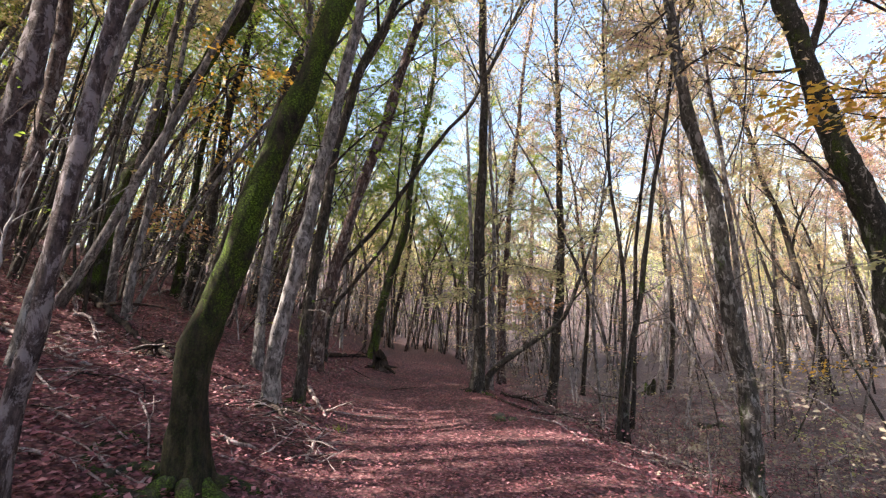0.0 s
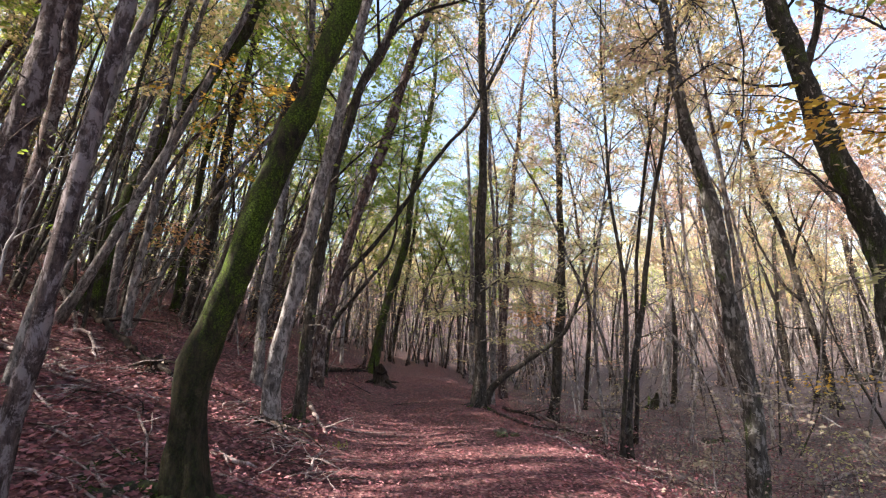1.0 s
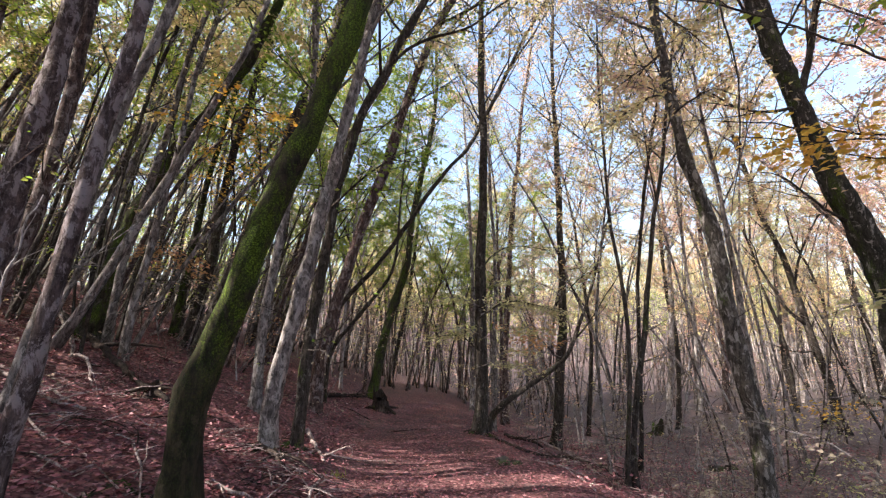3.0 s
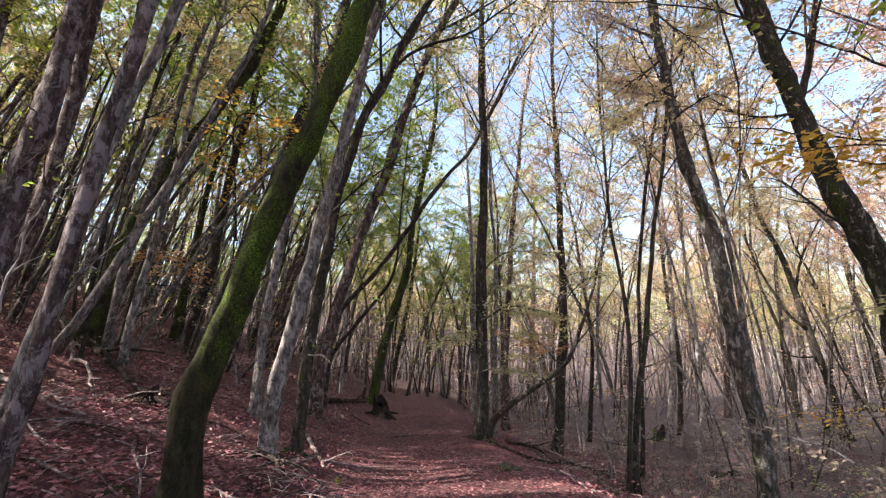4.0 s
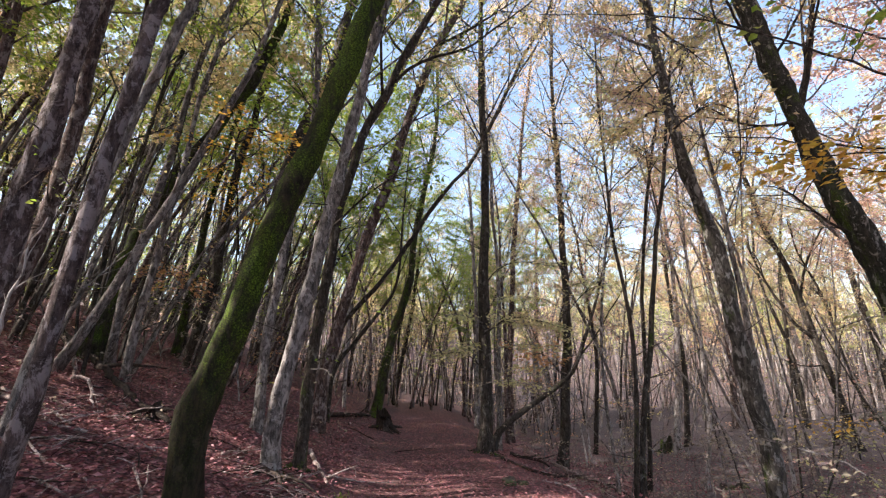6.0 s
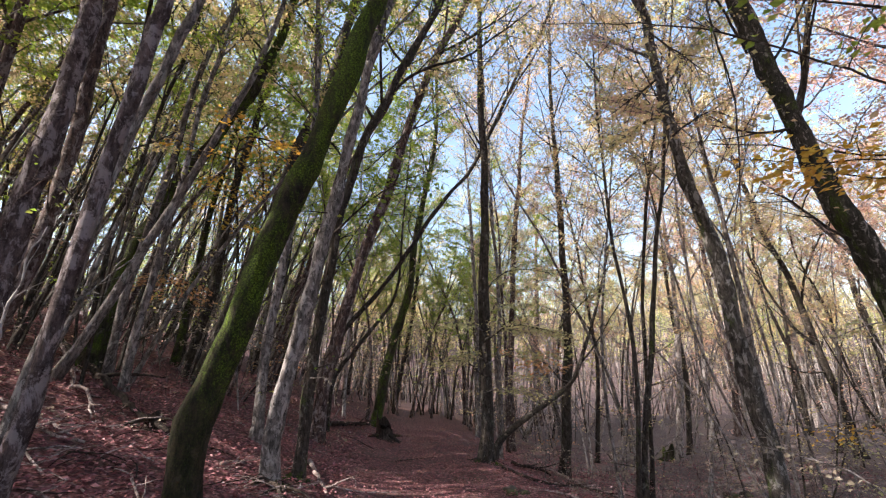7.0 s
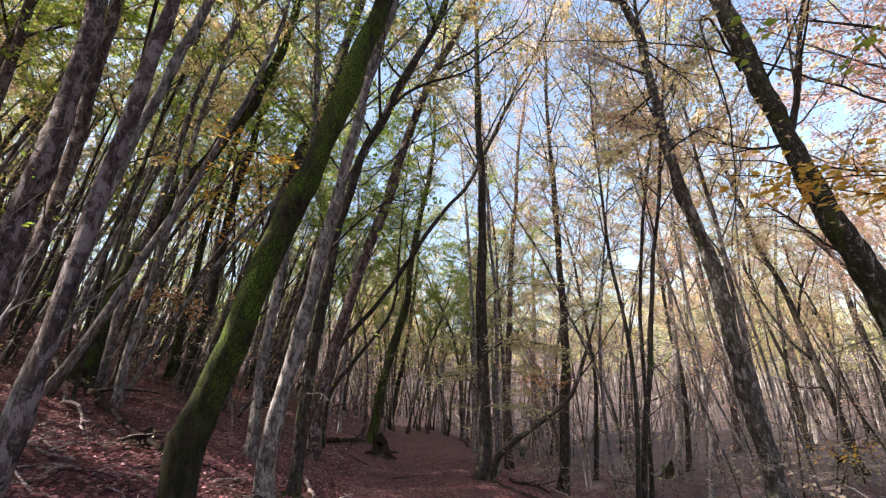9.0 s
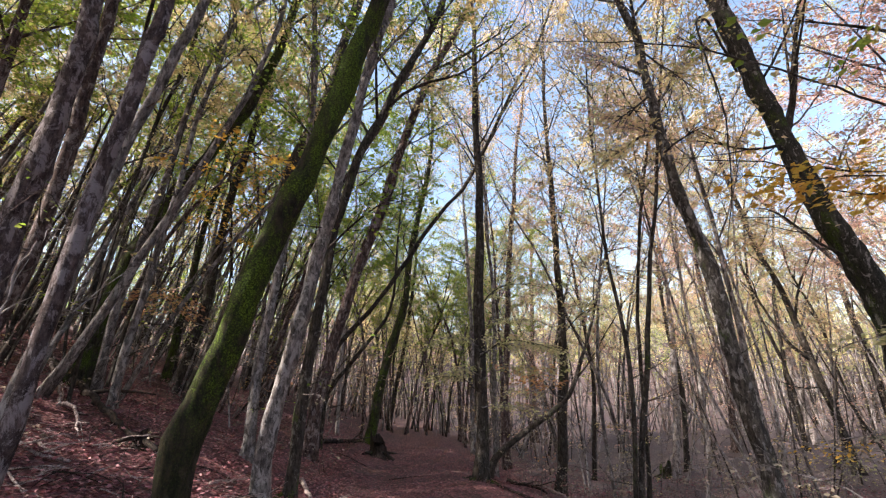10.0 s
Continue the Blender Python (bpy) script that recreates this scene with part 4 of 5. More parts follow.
leafy_branch(forked_tree, [(11.87, 15.22, 2.00), (11.14, 15.02, 1.97), (10.50, 14.82, 2.10), (9.96, 14.62, 2.27)], 0.030, 20, 0.09, LEAF_PINK, twigs=4, spread=0.6)
leafy_branch(bank_tree, [(-5.9, 12.6, 5.2), (-4.4, 9.0, 5.6), (-3.5, 7.0, 5.75), (-2.55, 6.8, 5.52), (-1.68, 6.5, 5.25)], 0.03, 900, 0.075, LEAF_GOLD, twigs=13,
             label="orange yellow beech leaves", spread=0.9)
leafy_branch(mossy_lean, [(-6.3, 9.6, 4.4), (-5.46, 9.0, 3.73), (-4.78, 9.0, 3.55)], 0.02, 420, 0.08, LEAF_RUST, twigs=8, label="rust brown withered beech leaves", spread=0.9)
leafy_branch(white_tree, [(-1.7, 6.64, 3.9), (-1.1, 6.3, 4.3), (-0.6, 6.1, 4.5), (-0.2, 6.0, 4.6)], 0.02, 220, 0.085, LEAF_GREEN, twigs=8, label="fresh green beech leaves", spread=0.8)
leafy_branch(white_tree, [(-1.5, 6.64, 5.0), (-2.2, 6.3, 5.9), (-2.8, 6.1, 6.4)], 0.02, 200, 0.085, LEAF_GREEN, twigs=8, label="fresh green beech leaves", spread=0.9)
leafy_branch(path_tree, [(0.78, 10.4, 2.6), (1.3, 9.9, 2.9), (1.9, 9.6, 2.8), (2.6, 9.4, 2.5)], 0.02, 420, 0.075, LEAF_LIME, twigs=8, label="thin olive yellow beech leaves", spread=0.8)
leafy_branch(path_tree, [(0.76, 10.4, 1.9), (0.3, 9.9, 2.2), (-0.4, 9.7, 2.1)], 0.015, 240, 0.075, LEAF_LIME, twigs=8, label="thin olive yellow beech leaves", spread=0.8)
leafy_branch(path_tree, [(0.8, 10.4, 3.6), (1.2, 10.9, 4.2), (1.9, 11.3, 4.5), (2.7, 11.4, 4.4)], 0.02, 460, 0.08, LEAF_LIME, twigs=8, label="thin olive yellow beech leaves", spread=0.9)
leafy_branch(edge_tree, [(2.2, 9.6, 1.8), (1.8, 9.1, 2.1), (1.3, 8.8, 2.0)], 0.015, 240, 0.07, LEAF_RUST, twigs=6, label="thin rusty beech leaves", spread=0.6)
leafy_branch(edge_tree, [(2.3, 9.6, 2.8), (2.9, 9.3, 3.4), (3.4, 9.2, 3.5)], 0.015, 260, 0.075, LEAF_LIME, twigs=8, label="thin olive yellow beech leaves", spread=0.9)

leafy_branch(path_tree, [(0.80, 10.60, 2.90), (0.45, 10.47, 3.04), (0.07, 10.33, 3.07), (-0.25, 10.20, 2.96)], 0.014, 230, 0.075, LEAF_LIME, "GREY", 11, "thin olive yellow beech leaves", 0.55)
leafy_branch(path_tree, [(0.84, 10.50, 2.70), (1.26, 10.37, 2.87), (1.81, 10.23, 2.90), (2.39, 10.10, 2.75)], 0.014, 300, 0.075, LEAF_LIME, "GREY", 11, "thin olive yellow beech leaves", 0.55)
leafy_branch(path_tree, [(0.80, 10.30, 2.13), (1.22, 10.17, 2.33), (1.80, 10.03, 2.36), (2.48, 9.90, 2.18)], 0.014, 300, 0.075, LEAF_LIME, "GREY", 11, "thin olive yellow beech leaves", 0.55)
leafy_branch(path_tree, [(0.78, 10.60, 2.27), (0.50, 10.47, 2.39), (0.12, 10.33, 2.31), (-0.19, 10.20, 2.16)], 0.014, 200, 0.075, LEAF_LIME, "GREY", 11, "thin olive yellow beech leaves", 0.55)
leafy_branch(edge_tree, [(3.43, 13.60, 3.60), (2.83, 13.47, 3.92), (2.07, 13.33, 4.00), (1.31, 13.20, 3.89)], 0.014, 300, 0.075, LEAF_LIME, "GREY", 11, "thin olive yellow beech leaves", 0.55)
leafy_branch(edge_tree, [(3.52, 13.60, 4.28), (4.03, 13.47, 4.41), (4.57, 13.33, 4.35), (4.90, 13.20, 4.10)], 0.014, 260, 0.075, LEAF_LIME, "GREY", 11, "thin olive yellow beech leaves", 0.55)
leafy_branch(edge_tree, [(3.33, 13.50, 1.83), (2.68, 13.37, 1.98), (1.95, 13.23, 1.98), (1.38, 13.10, 1.83)], 0.014, 260, 0.075, LEAF_LIME, "GREY", 11, "thin olive yellow beech leaves", 0.55)
leafy_branch(edge_tree, [(3.57, 13.50, 4.77), (3.30, 13.37, 5.00), (2.84, 13.23, 4.85), (2.31, 13.10, 4.55)], 0.014, 200, 0.075, LEAF_LIME, "GREY", 11, "thin olive yellow beech leaves", 0.55)
leafy_branch(path_tree, [(0.74, 10.20, 1.56), (1.05, 10.07, 1.63), (1.62, 9.93, 1.55), (2.11, 9.80, 1.42)], 0.014, 200, 0.075, LEAF_LIME, "GREY", 11, "thin olive yellow beech leaves", 0.55)
leafy_branch(dark_tree, [(-1.99, 6.90, 1.80), (-1.79, 6.83, 1.79), (-1.61, 6.77, 1.67), (-1.56, 6.70, 1.40)], 0.008, 34, 0.045, LEAF_PALE, "GREY", 6, "small pale yellow beech leaves", 0.2)
leafy_branch(edge_beech, [(3.09, 3.20, 1.28), (2.84, 3.25, 1.25), (2.66, 3.30, 1.28), (2.44, 3.35, 1.29), (2.23, 3.40, 1.32)], 0.008, 80, 0.028, LEAF_GOLD, "GREY", 7, "yellow beech leaves on a low twig", 0.1)
leafy_branch(edge_beech, [(3.18, 3.00, 2.04), (2.97, 3.07, 1.96), (2.80, 3.13, 1.93), (2.60, 3.20, 1.87)], 0.008, 60, 0.055, LEAF_LIME, "GREY", 5, "yellow-green beech leaves", 0.16)


# ---- saplings: thin stems with flat leafy sprays ----
def sapling(x, y, height, lean, seed, leaf, count, size=0.06, r=0.014):
    rng = random.Random(seed)
    root = tagged(new("beech_sapling"), "thin beech sapling with sparse pale yellow leaves in litter", "sapling", "beech saplings")
    root.location = (x, y, ground_z(x, y))
    line = branch_line(rng, Vector((0, 0, -0.08)), Vector((lean[0], lean[1], 1)), height, 9, 0.0, 0.1)
    g = Geo()
    g.tube(line, [r * (1 - 0.85 * i / 9) for i in range(10)], 6)
    part("stem", g.mesh("stem", [BARKS["GREY"]]), root)
    c = Geo()
    for k in range(9):
        i = rng.randint(2, 8)
        a = rng.uniform(0, 6.28)
        tw = branch_line(rng, line[i], Vector((math.cos(a), math.sin(a), rng.uniform(-0.1, 0.4))), height * rng.uniform(0.2, 0.4), 5, 0.03, 0.2)
        c.tube(tw, [r * 0.45, r * 0.4, r * 0.3, r * 0.22, r * 0.16, r * 0.1], 4, 0, close=False)
        spray(c, rng, tw, count // 9, size, 1)
    part("sprays", c.mesh("sprays", [BARKS["GREY"], leaf], False), root, "flat sprays of pale leaves")
    return root

def leaning_sapling():
    root = tagged(new("beech_sapling"), "bent beech sapling with pale leaves reaching over the hollow", "sapling", "beech saplings")
    root.location = (3.55, 3.15, ground_z(3.55, 3.15))
    z = root.location.z
    leafy_branch(root, [(3.55, 3.15, z - 0.05), (3.4, 3.18, z + 0.45)] + [(3.09, 3.2, 0.42), (2.88, 3.2, 0.69), (2.63, 3.2, 0.95), (2.39, 3.3, 1.1), (2.01, 3.5, 1.2), (1.73, 3.6, 1.25)], 0.009, 150, 0.042, LEAF_PALE, "GREY", 12, "small pale faded leaves", 0.32)
    leafy_branch(root, [(3.4, 3.18, z + 0.45), (3.42, 3.25, 0.6)] + [(3.07, 3.3, 1.29), (2.77, 3.35, 1.33), (2.49, 3.4, 1.28), (2.26, 3.5, 1.22)], 0.006, 60, 0.042, LEAF_PALE, "GREY", 7, "small pale faded leaves", 0.24)


leaning_sapling()
leafy_branch(lichen_tree, [(3.36, 6.1, 5.49), (2.88, 5.9, 5.23), (2.43, 5.8, 4.87), (2.0, 5.7, 4.61)], 0.02, 525, 0.062, LEAF_YELLOW, twigs=10, label="yellow beech leaves", spread=0.7)
leafy_branch(lichen_tree, [(3.29, 6.1, 6.12), (2.94, 6.3, 5.9), (2.58, 6.4, 5.68)], 0.02, 325, 0.062, LEAF_YELLOW, twigs=8, label="yellow beech leaves", spread=0.7)
leafy_branch(lichen_tree, [(3.37, 6.1, 5.13), (3.66, 6.0, 5.33), (3.88, 5.9, 5.4), (4.08, 5.8, 5.25)], 0.018, 325, 0.062, LEAF_YELLOW, twigs=8, label="yellow beech leaves", spread=0.6)
leafy_branch(lichen_tree, [(3.33, 6.1, 7.02), (3.69, 6.0, 6.48), (4.07, 5.9, 5.97)], 0.018, 275, 0.062, LEAF_YELLOW, twigs=8, label="yellow beech leaves", spread=0.6)

leafy_branch(leaning_tree, [(5.62, 6.60, 5.69), (6.49, 7.00, 6.38), (7.44, 7.40, 7.38), (8.36, 7.80, 8.63), (9.23, 8.20, 10.04)], 0.020, 620, 0.062, LEAF_PINK, "GREY", 16, "faded pink beech leaves", 1.1)
leafy_branch(leaning_tree, [(5.90, 6.60, 4.41), (6.71, 7.00, 5.29), (7.56, 7.40, 6.18), (8.42, 7.80, 6.91), (9.45, 8.20, 7.72)], 0.020, 620, 0.062, LEAF_PINK, "GREY", 16, "faded pink beech leaves", 1.0)
leafy_branch(leaning_tree, [(5.58, 6.60, 5.95), (6.22, 7.10, 5.73), (7.11, 7.60, 5.73), (8.20, 8.10, 5.87), (9.39, 8.60, 6.13)], 0.018, 420, 0.06, LEAF_YELLOW, "GREY", 14, "yellow beech leaves", 0.8)
leafy_branch(lichen_tree, [(3.88, 7.00, 5.86), (3.70, 7.33, 6.36), (3.47, 7.67, 6.77), (3.08, 8.00, 7.13)], 0.018, 420, 0.06, LEAF_PINK, "GREY", 12, "faded pink beech leaves", 0.8)
leafy_branch(lichen_tree, [(3.82, 7.00, 7.17), (3.56, 7.33, 7.76), (3.20, 7.67, 8.31), (2.65, 8.00, 8.76)], 0.018, 420, 0.06, LEAF_PINK, "GREY", 12, "faded pink beech leaves", 0.8)
leafy_branch(lichen_tree, [(3.83, 7.00, 6.87), (4.41, 7.20, 7.51), (5.00, 7.40, 7.92), (5.65, 7.60, 8.49)], 0.018, 420, 0.06, LEAF_YELLOW, "GREY", 12, "yellow beech leaves", 0.8)

leafy_branch(front_tree, [(-2.81, 2.90, 1.85), (-2.78, 2.88, 1.93), (-2.76, 2.87, 2.07), (-2.72, 2.85, 2.22), (-2.68, 2.83, 2.33), (-2.67, 2.82, 2.49), (-2.58, 2.80, 2.63)], 0.013, 0, 0.05, LEAF_GREEN, "PALE", 3, spread=0.2)
leafy_branch(front_tree, [(-2.28, 2.75, 2.72), (-2.36, 2.73, 2.67), (-2.41, 2.70, 2.68), (-2.42, 2.67, 2.64), (-2.41, 2.65, 2.55)], 0.005, 0, 0.05, LEAF_GREEN, "PALE", 2, spread=0.1)
leafy_branch(front_tree, [(-2.29, 2.75, 2.57), (-2.35, 2.71, 2.65), (-2.39, 2.67, 2.66), (-2.44, 2.64, 2.70), (-2.50, 2.60, 2.65)], 0.004, 6, 0.04, LEAF_GREEN, "BROWN", 4, spread=0.15)
leafy_branch(front_tree, [(-2.29, 2.75, 2.58), (-2.41, 2.70, 2.84), (-2.49, 2.65, 2.90), (-2.57, 2.60, 2.80), (-2.62, 2.55, 2.61)], 0.005, 0, 0.05, LEAF_GREEN, "BROWN", 6, spread=0.2)
leafy_branch(front_tree, [(-2.39, 2.80, 2.13), (-2.44, 3.05, 2.22), (-2.47, 3.30, 2.44), (-2.43, 3.55, 2.68), (-2.40, 3.80, 2.84)], 0.007, 0, 0.05, LEAF_GREEN, "GREY", 5, spread=0.3)


srng = random.Random(44)
for x, y, h, lx, lf, n in ((4.6, 3.6, 2.0, -0.75, LEAF_PALE, 80), (3.2, 6.0, 1.5, 0.2, LEAF_PALE, 130), (5.2, 8.2, 1.8, -0.3, LEAF_PALE, 160),
                           (6.6, 9.0, 2.2, 0.2, LEAF_PALE, 150), (3.4, 9.8, 2.4, 0.2, LEAF_PALE, 150), (4.2, 12.5, 3.0, 0.1, LEAF_YELLOW, 220),
                           (2.2, 12.0, 3.4, 0.2, LEAF_PALE, 260), (1.6, 15.5, 3.6, -0.1, LEAF_PALE, 260), (3.2, 16.5, 3.2, 0.1, LEAF_RUST, 220),
                           (0.9, 18.0, 3.0, 0.0, LEAF_YELLOW, 240), (6.2, 15.0, 2.8, 0.1, LEAF_PALE, 200), (8.6, 12.2, 2.4, -0.1, LEAF_YELLOW, 160),
                           (-3.4, 9.2, 1.6, 0.3, LEAF_PALE, 60), (-2.9, 11.6, 2.6, 0.4, LEAF_YELLOW, 90), (-4.8, 11.0, 2.6, 0.5, LEAF_RUST, 130),
                           (9.6, 16.0, 3.0, 0.0, LEAF_PALE, 200), (11.5, 13.5, 2.2, -0.2, LEAF_YELLOW, 140), (7.4, 7.2, 1.4, -0.3, LEAF_PALE, 90),
                           (2.6, 20.5, 4.0, 0.0, LEAF_YELLOW, 280), (5.0, 21.0, 4.2, 0.0, LEAF_PALE, 280), (-0.4, 23.0, 3.8, 0.1, LEAF_PALE, 240),
                           (4.3, 5.6, 1.2, -0.2, LEAF_PALE, 150), (5.2, 6.5, 1.4, 0.2, LEAF_PALE, 170), (6.0, 7.4, 1.5, -0.2, LEAF_LIME, 150),
                           (4.4, 8.6, 1.6, 0.1, LEAF_PALE, 190), (6.1, 10.6, 1.9, -0.1, LEAF_PALE, 190), (7.7, 9.8, 2.0, 0.1, LEAF_LIME, 190),
                           (9.0, 8.8, 1.8, -0.2, LEAF_PALE, 180), (3.9, 7.4, 1.1, 0.2, LEAF_PALE, 140), (8.2, 11.6, 2.2, 0.0, LEAF_PALE, 200)):
    sapling(x, y, h, (lx, srng.uniform(-0.15, 0.15)), srng.randrange(9999), lf, n)
sapling(-8.19, 12.85, 1.5, (0.28, 0.0), 262, LEAF_PALE, 18, 0.04, 0.022)
sapling(-8.54, 13.52, 1.2, (0.14, 0.0), 268, LEAF_PALE, 18, 0.04, 0.022)
sapling(-8.65, 13.80, 1.0, (0.90, 0.0), 272, LEAF_PALE, 18, 0.04, 0.022)
sapling(-9.60, 16.83, 1.3, (0.12, 0.0), 318, LEAF_PALE, 18, 0.04, 0.022)


# ---- dead wood on the ground ----
wood_kind = {DEADWOOD: "bleached dead branch lying on red beech leaf litter", ROTWOOD: "dark rotting fallen log sunk in leaf litter"}


def fallen_branch(r, material, pts, side=2):
    rng = random.Random(int(abs(pts[0][0] * 771 + pts[-1][1] * 337) * 10))
    x0, y0, _ = pts[0]
    root = tagged(new("fallen_branch"), wood_kind[material], "branch", "dead wood on the ground")
    root.location = (x0, y0, ground_z(x0, y0))
    base = Vector(root.location)
    line = along([Vector((x, y, ground_z(x, y) + h * 0.6 + r * 0.5)) - base for x, y, h in pts], 0.12)
    line = [p + Vector((rng.uniform(-1, 1), rng.uniform(-1, 1), rng.uniform(-0.7, 0.7))) * r * 0.5 for p in line]
    n = len(line)
    g = Geo()
    g.tube(line, [r * (1 - 0.6 * i / (n - 1)) * rng.uniform(0.88, 1.12) for i in range(n)], 7, 0, rng, 0.08)
    part("stick", g.mesh("stick", [material]), root)
    for k in range(side):
        i = rng.randint(n // 4, max(n // 4, n - 3))
        w = (line[i + 1] - line[i]).normalized()
        sd = Vector((-w.y, w.x, rng.uniform(0.0, 0.5))) * rng.choice((-1, 1))
        sd.z = abs(sd.z)
        tw = branch_line(rng, line[i], w + sd, min(1.0, r * 16) * rng.uniform(0.5, 1.2), 4, 0.03, 0.2)
        g = Geo()
        g.tube(tw, [r * 0.45, r * 0.38, r * 0.3, r * 0.2, r * 0.1], 5)
        part("twig", g.mesh("twig", [material]), root)
    return root


fallen_branch(0.085, ROTWOOD, [(-8.80, 10.38, 0.04), (-6.59, 8.57, 0.10), (-5.11, 7.32, 0.08), (-4.39, 6.90, 0.10), (-3.71, 6.55, 0.04)])
fallen_branch(0.018, DEADWOOD, [(-9.15, 10.95, 0.02), (-7.91, 9.77, 0.10), (-6.30, 7.99, 0.10), (-5.68, 7.26, 0.02)])
fallen_branch(0.015, DEADWOOD, [(-5.62, 7.26, 0.02), (-5.11, 6.85, 0.08), (-4.74, 6.50, 0.08), (-4.50, 6.23, 0.02)])
fallen_branch(0.022, DEADWOOD, [(-4.65, 5.53, 0.02), (-4.25, 5.26, 0.06), (-3.92, 5.03, 0.06), (-3.72, 5.02, 0.02)])
fallen_branch(0.020, DEADWOOD, [(-5.26, 5.63, 0.02), (-5.05, 5.61, 0.06), (-4.82, 5.54, 0.02)])
fallen_branch(0.041, DEADWOOD, [(-8.92, 10.60, 0.06), (-5.96, 7.50, 0.21), (-5.37, 6.82, 0.06)])
fallen_branch(0.029, DEADWOOD, [(-5.44, 6.91, 0.04), (-5.17, 6.86, 0.14), (-4.58, 6.26, 0.04)])
fallen_branch(0.033, DEADWOOD, [(-5.19, 5.43, 0.02), (-4.75, 5.33, 0.08), (-3.93, 4.90, 0.02), (-3.62, 4.90, 0.08)])
fallen_branch(0.016, DEADWOOD, [(-3.21, 3.87, 0.02), (-2.97, 3.76, 0.07), (-2.82, 3.77, 0.02)])
fallen_branch(0.016, DEADWOOD, [(-2.86, 3.15, 0.01), (-2.61, 3.30, 0.04), (-2.40, 3.32, 0.01), (-2.11, 3.23, 0.04)])
fallen_branch(0.013, DEADWOOD, [(-2.58, 3.62, 0.01), (-2.35, 3.44, 0.04), (-2.10, 3.46, 0.01), (-1.83, 3.56, 0.04)])
fallen_branch(0.014, DEADWOOD, [(-2.91, 4.61, 0.04), (-2.46, 4.07, 0.14), (-2.24, 3.74, 0.04), (-2.11, 3.64, 0.14)])
fallen_branch(0.012, DEADWOOD, [(-2.82, 3.77, 0.01), (-2.77, 3.95, 0.04), (-2.77, 4.07, 0.01)])
fallen_branch(0.011, DEADWOOD, [(-2.10, 3.46, 0.01), (-2.12, 3.59, 0.03), (-2.12, 3.69, 0.01)])
fallen_branch(0.025, DEADWOOD, [(-2.16, 4.58, 0.02), (-1.91, 4.56, 0.06), (-1.78, 4.70, 0.02)])
fallen_branch(0.024, DEADWOOD, [(-2.90, 6.34, 0.02), (-2.80, 6.55, 0.07), (-2.69, 6.77, 0.02)])
fallen_branch(0.063, ROTWOOD, [(-3.20, 11.99, 0.02), (-2.81, 12.85, 0.08), (-2.50, 15.71, 0.02)])
fallen_branch(0.040, DEADWOOD, [(-2.30, 8.21, 0.03), (-1.92, 7.32, 0.11), (-1.58, 6.65, 0.03)])
fallen_branch(0.020, DEADWOOD, [(-1.36, 4.88, 0.03), (-1.41, 5.46, 0.11), (-1.46, 6.05, 0.03)])
fallen_branch(0.057, ROTWOOD, [(1.60, 13.54, 0.02), (2.28, 13.35, 0.07), (2.58, 13.15, 0.02)])
fallen_branch(0.028, ROTWOOD, [(1.00, 9.91, 0.02), (1.76, 9.09, 0.06), (3.16, 12.57, 0.02)])
fallen_branch(0.045, DEADWOOD, [(2.78, 14.76, 0.02), (3.23, 12.30, 0.08), (3.95, 11.53, 0.02)])
fallen_branch(0.024, DEADWOOD, [(1.68, 8.24, 0.02), (1.97, 7.90, 0.06), (1.89, 6.42, 0.02)])
fallen_branch(0.042, ROTWOOD, [(2.85, 12.50, 0.02), (3.45, 11.61, 0.07), (3.70, 10.63, 0.02)])
fallen_branch(0.030, DEADWOOD, [(3.30, 8.31, 0.01), (3.65, 8.14, 0.04), (3.89, 7.65, 0.01)])
fallen_branch(0.042, DEADWOOD, [(8.34, 9.39, 0.02), (8.03, 9.80, 0.08), (7.11, 9.36, 0.02)])
fallen_branch(0.012, DEADWOOD, [(-1.75, 3.73, 0.01), (-1.84, 3.98, 0.04), (-1.92, 4.12, 0.01)])
fallen_branch(0.051, ROTWOOD, [(-2.36, 6.26, 0.02), (-2.05, 5.99, 0.06), (-1.85, 5.81, 0.02)])
fallen_branch(0.018, DEADWOOD, [(-5.38, 6.42, 0.02), (-5.09, 5.93, 0.07), (-5.03, 5.63, 0.02)])
fallen_branch(0.041, DEADWOOD, [(-7.11, 11.36, 0.02), (-7.92, 13.42, 0.07), (-8.30, 14.99, 0.02)])
fallen_branch(0.045, DEADWOOD, [(5.97, 19.10, 0.02), (6.34, 18.28, 0.07), (7.26, 18.96, 0.02)])

drng = random.Random(12)
for _ in range(170):
    y = 3.0 + 12 * drng.random() ** 1.4
    x = drng.uniform(-1.0, 0.95) * (y + 0.5)
    u = x - path_x(y)
    if -1.5 < u < 1.6 and drng.random() < 0.93:
        continue
    a, s = drng.uniform(0, 3.14), drng.uniform(0.25, 0.8)
    b = a + drng.uniform(-0.4, 0.4)
    fallen_branch(drng.uniform(0.004, 0.013), DEADWOOD if drng.random() < 0.75 else ROTWOOD,
                  [(x, y, 0.01), (x + s * math.cos(a), y + s * math.sin(a), drng.uniform(0.02, 0.1)),
                   (x + s * math.cos(a) + s * math.cos(b), y + s * math.sin(a) + s * math.sin(b), 0.01)], drng.randint(0, 2))


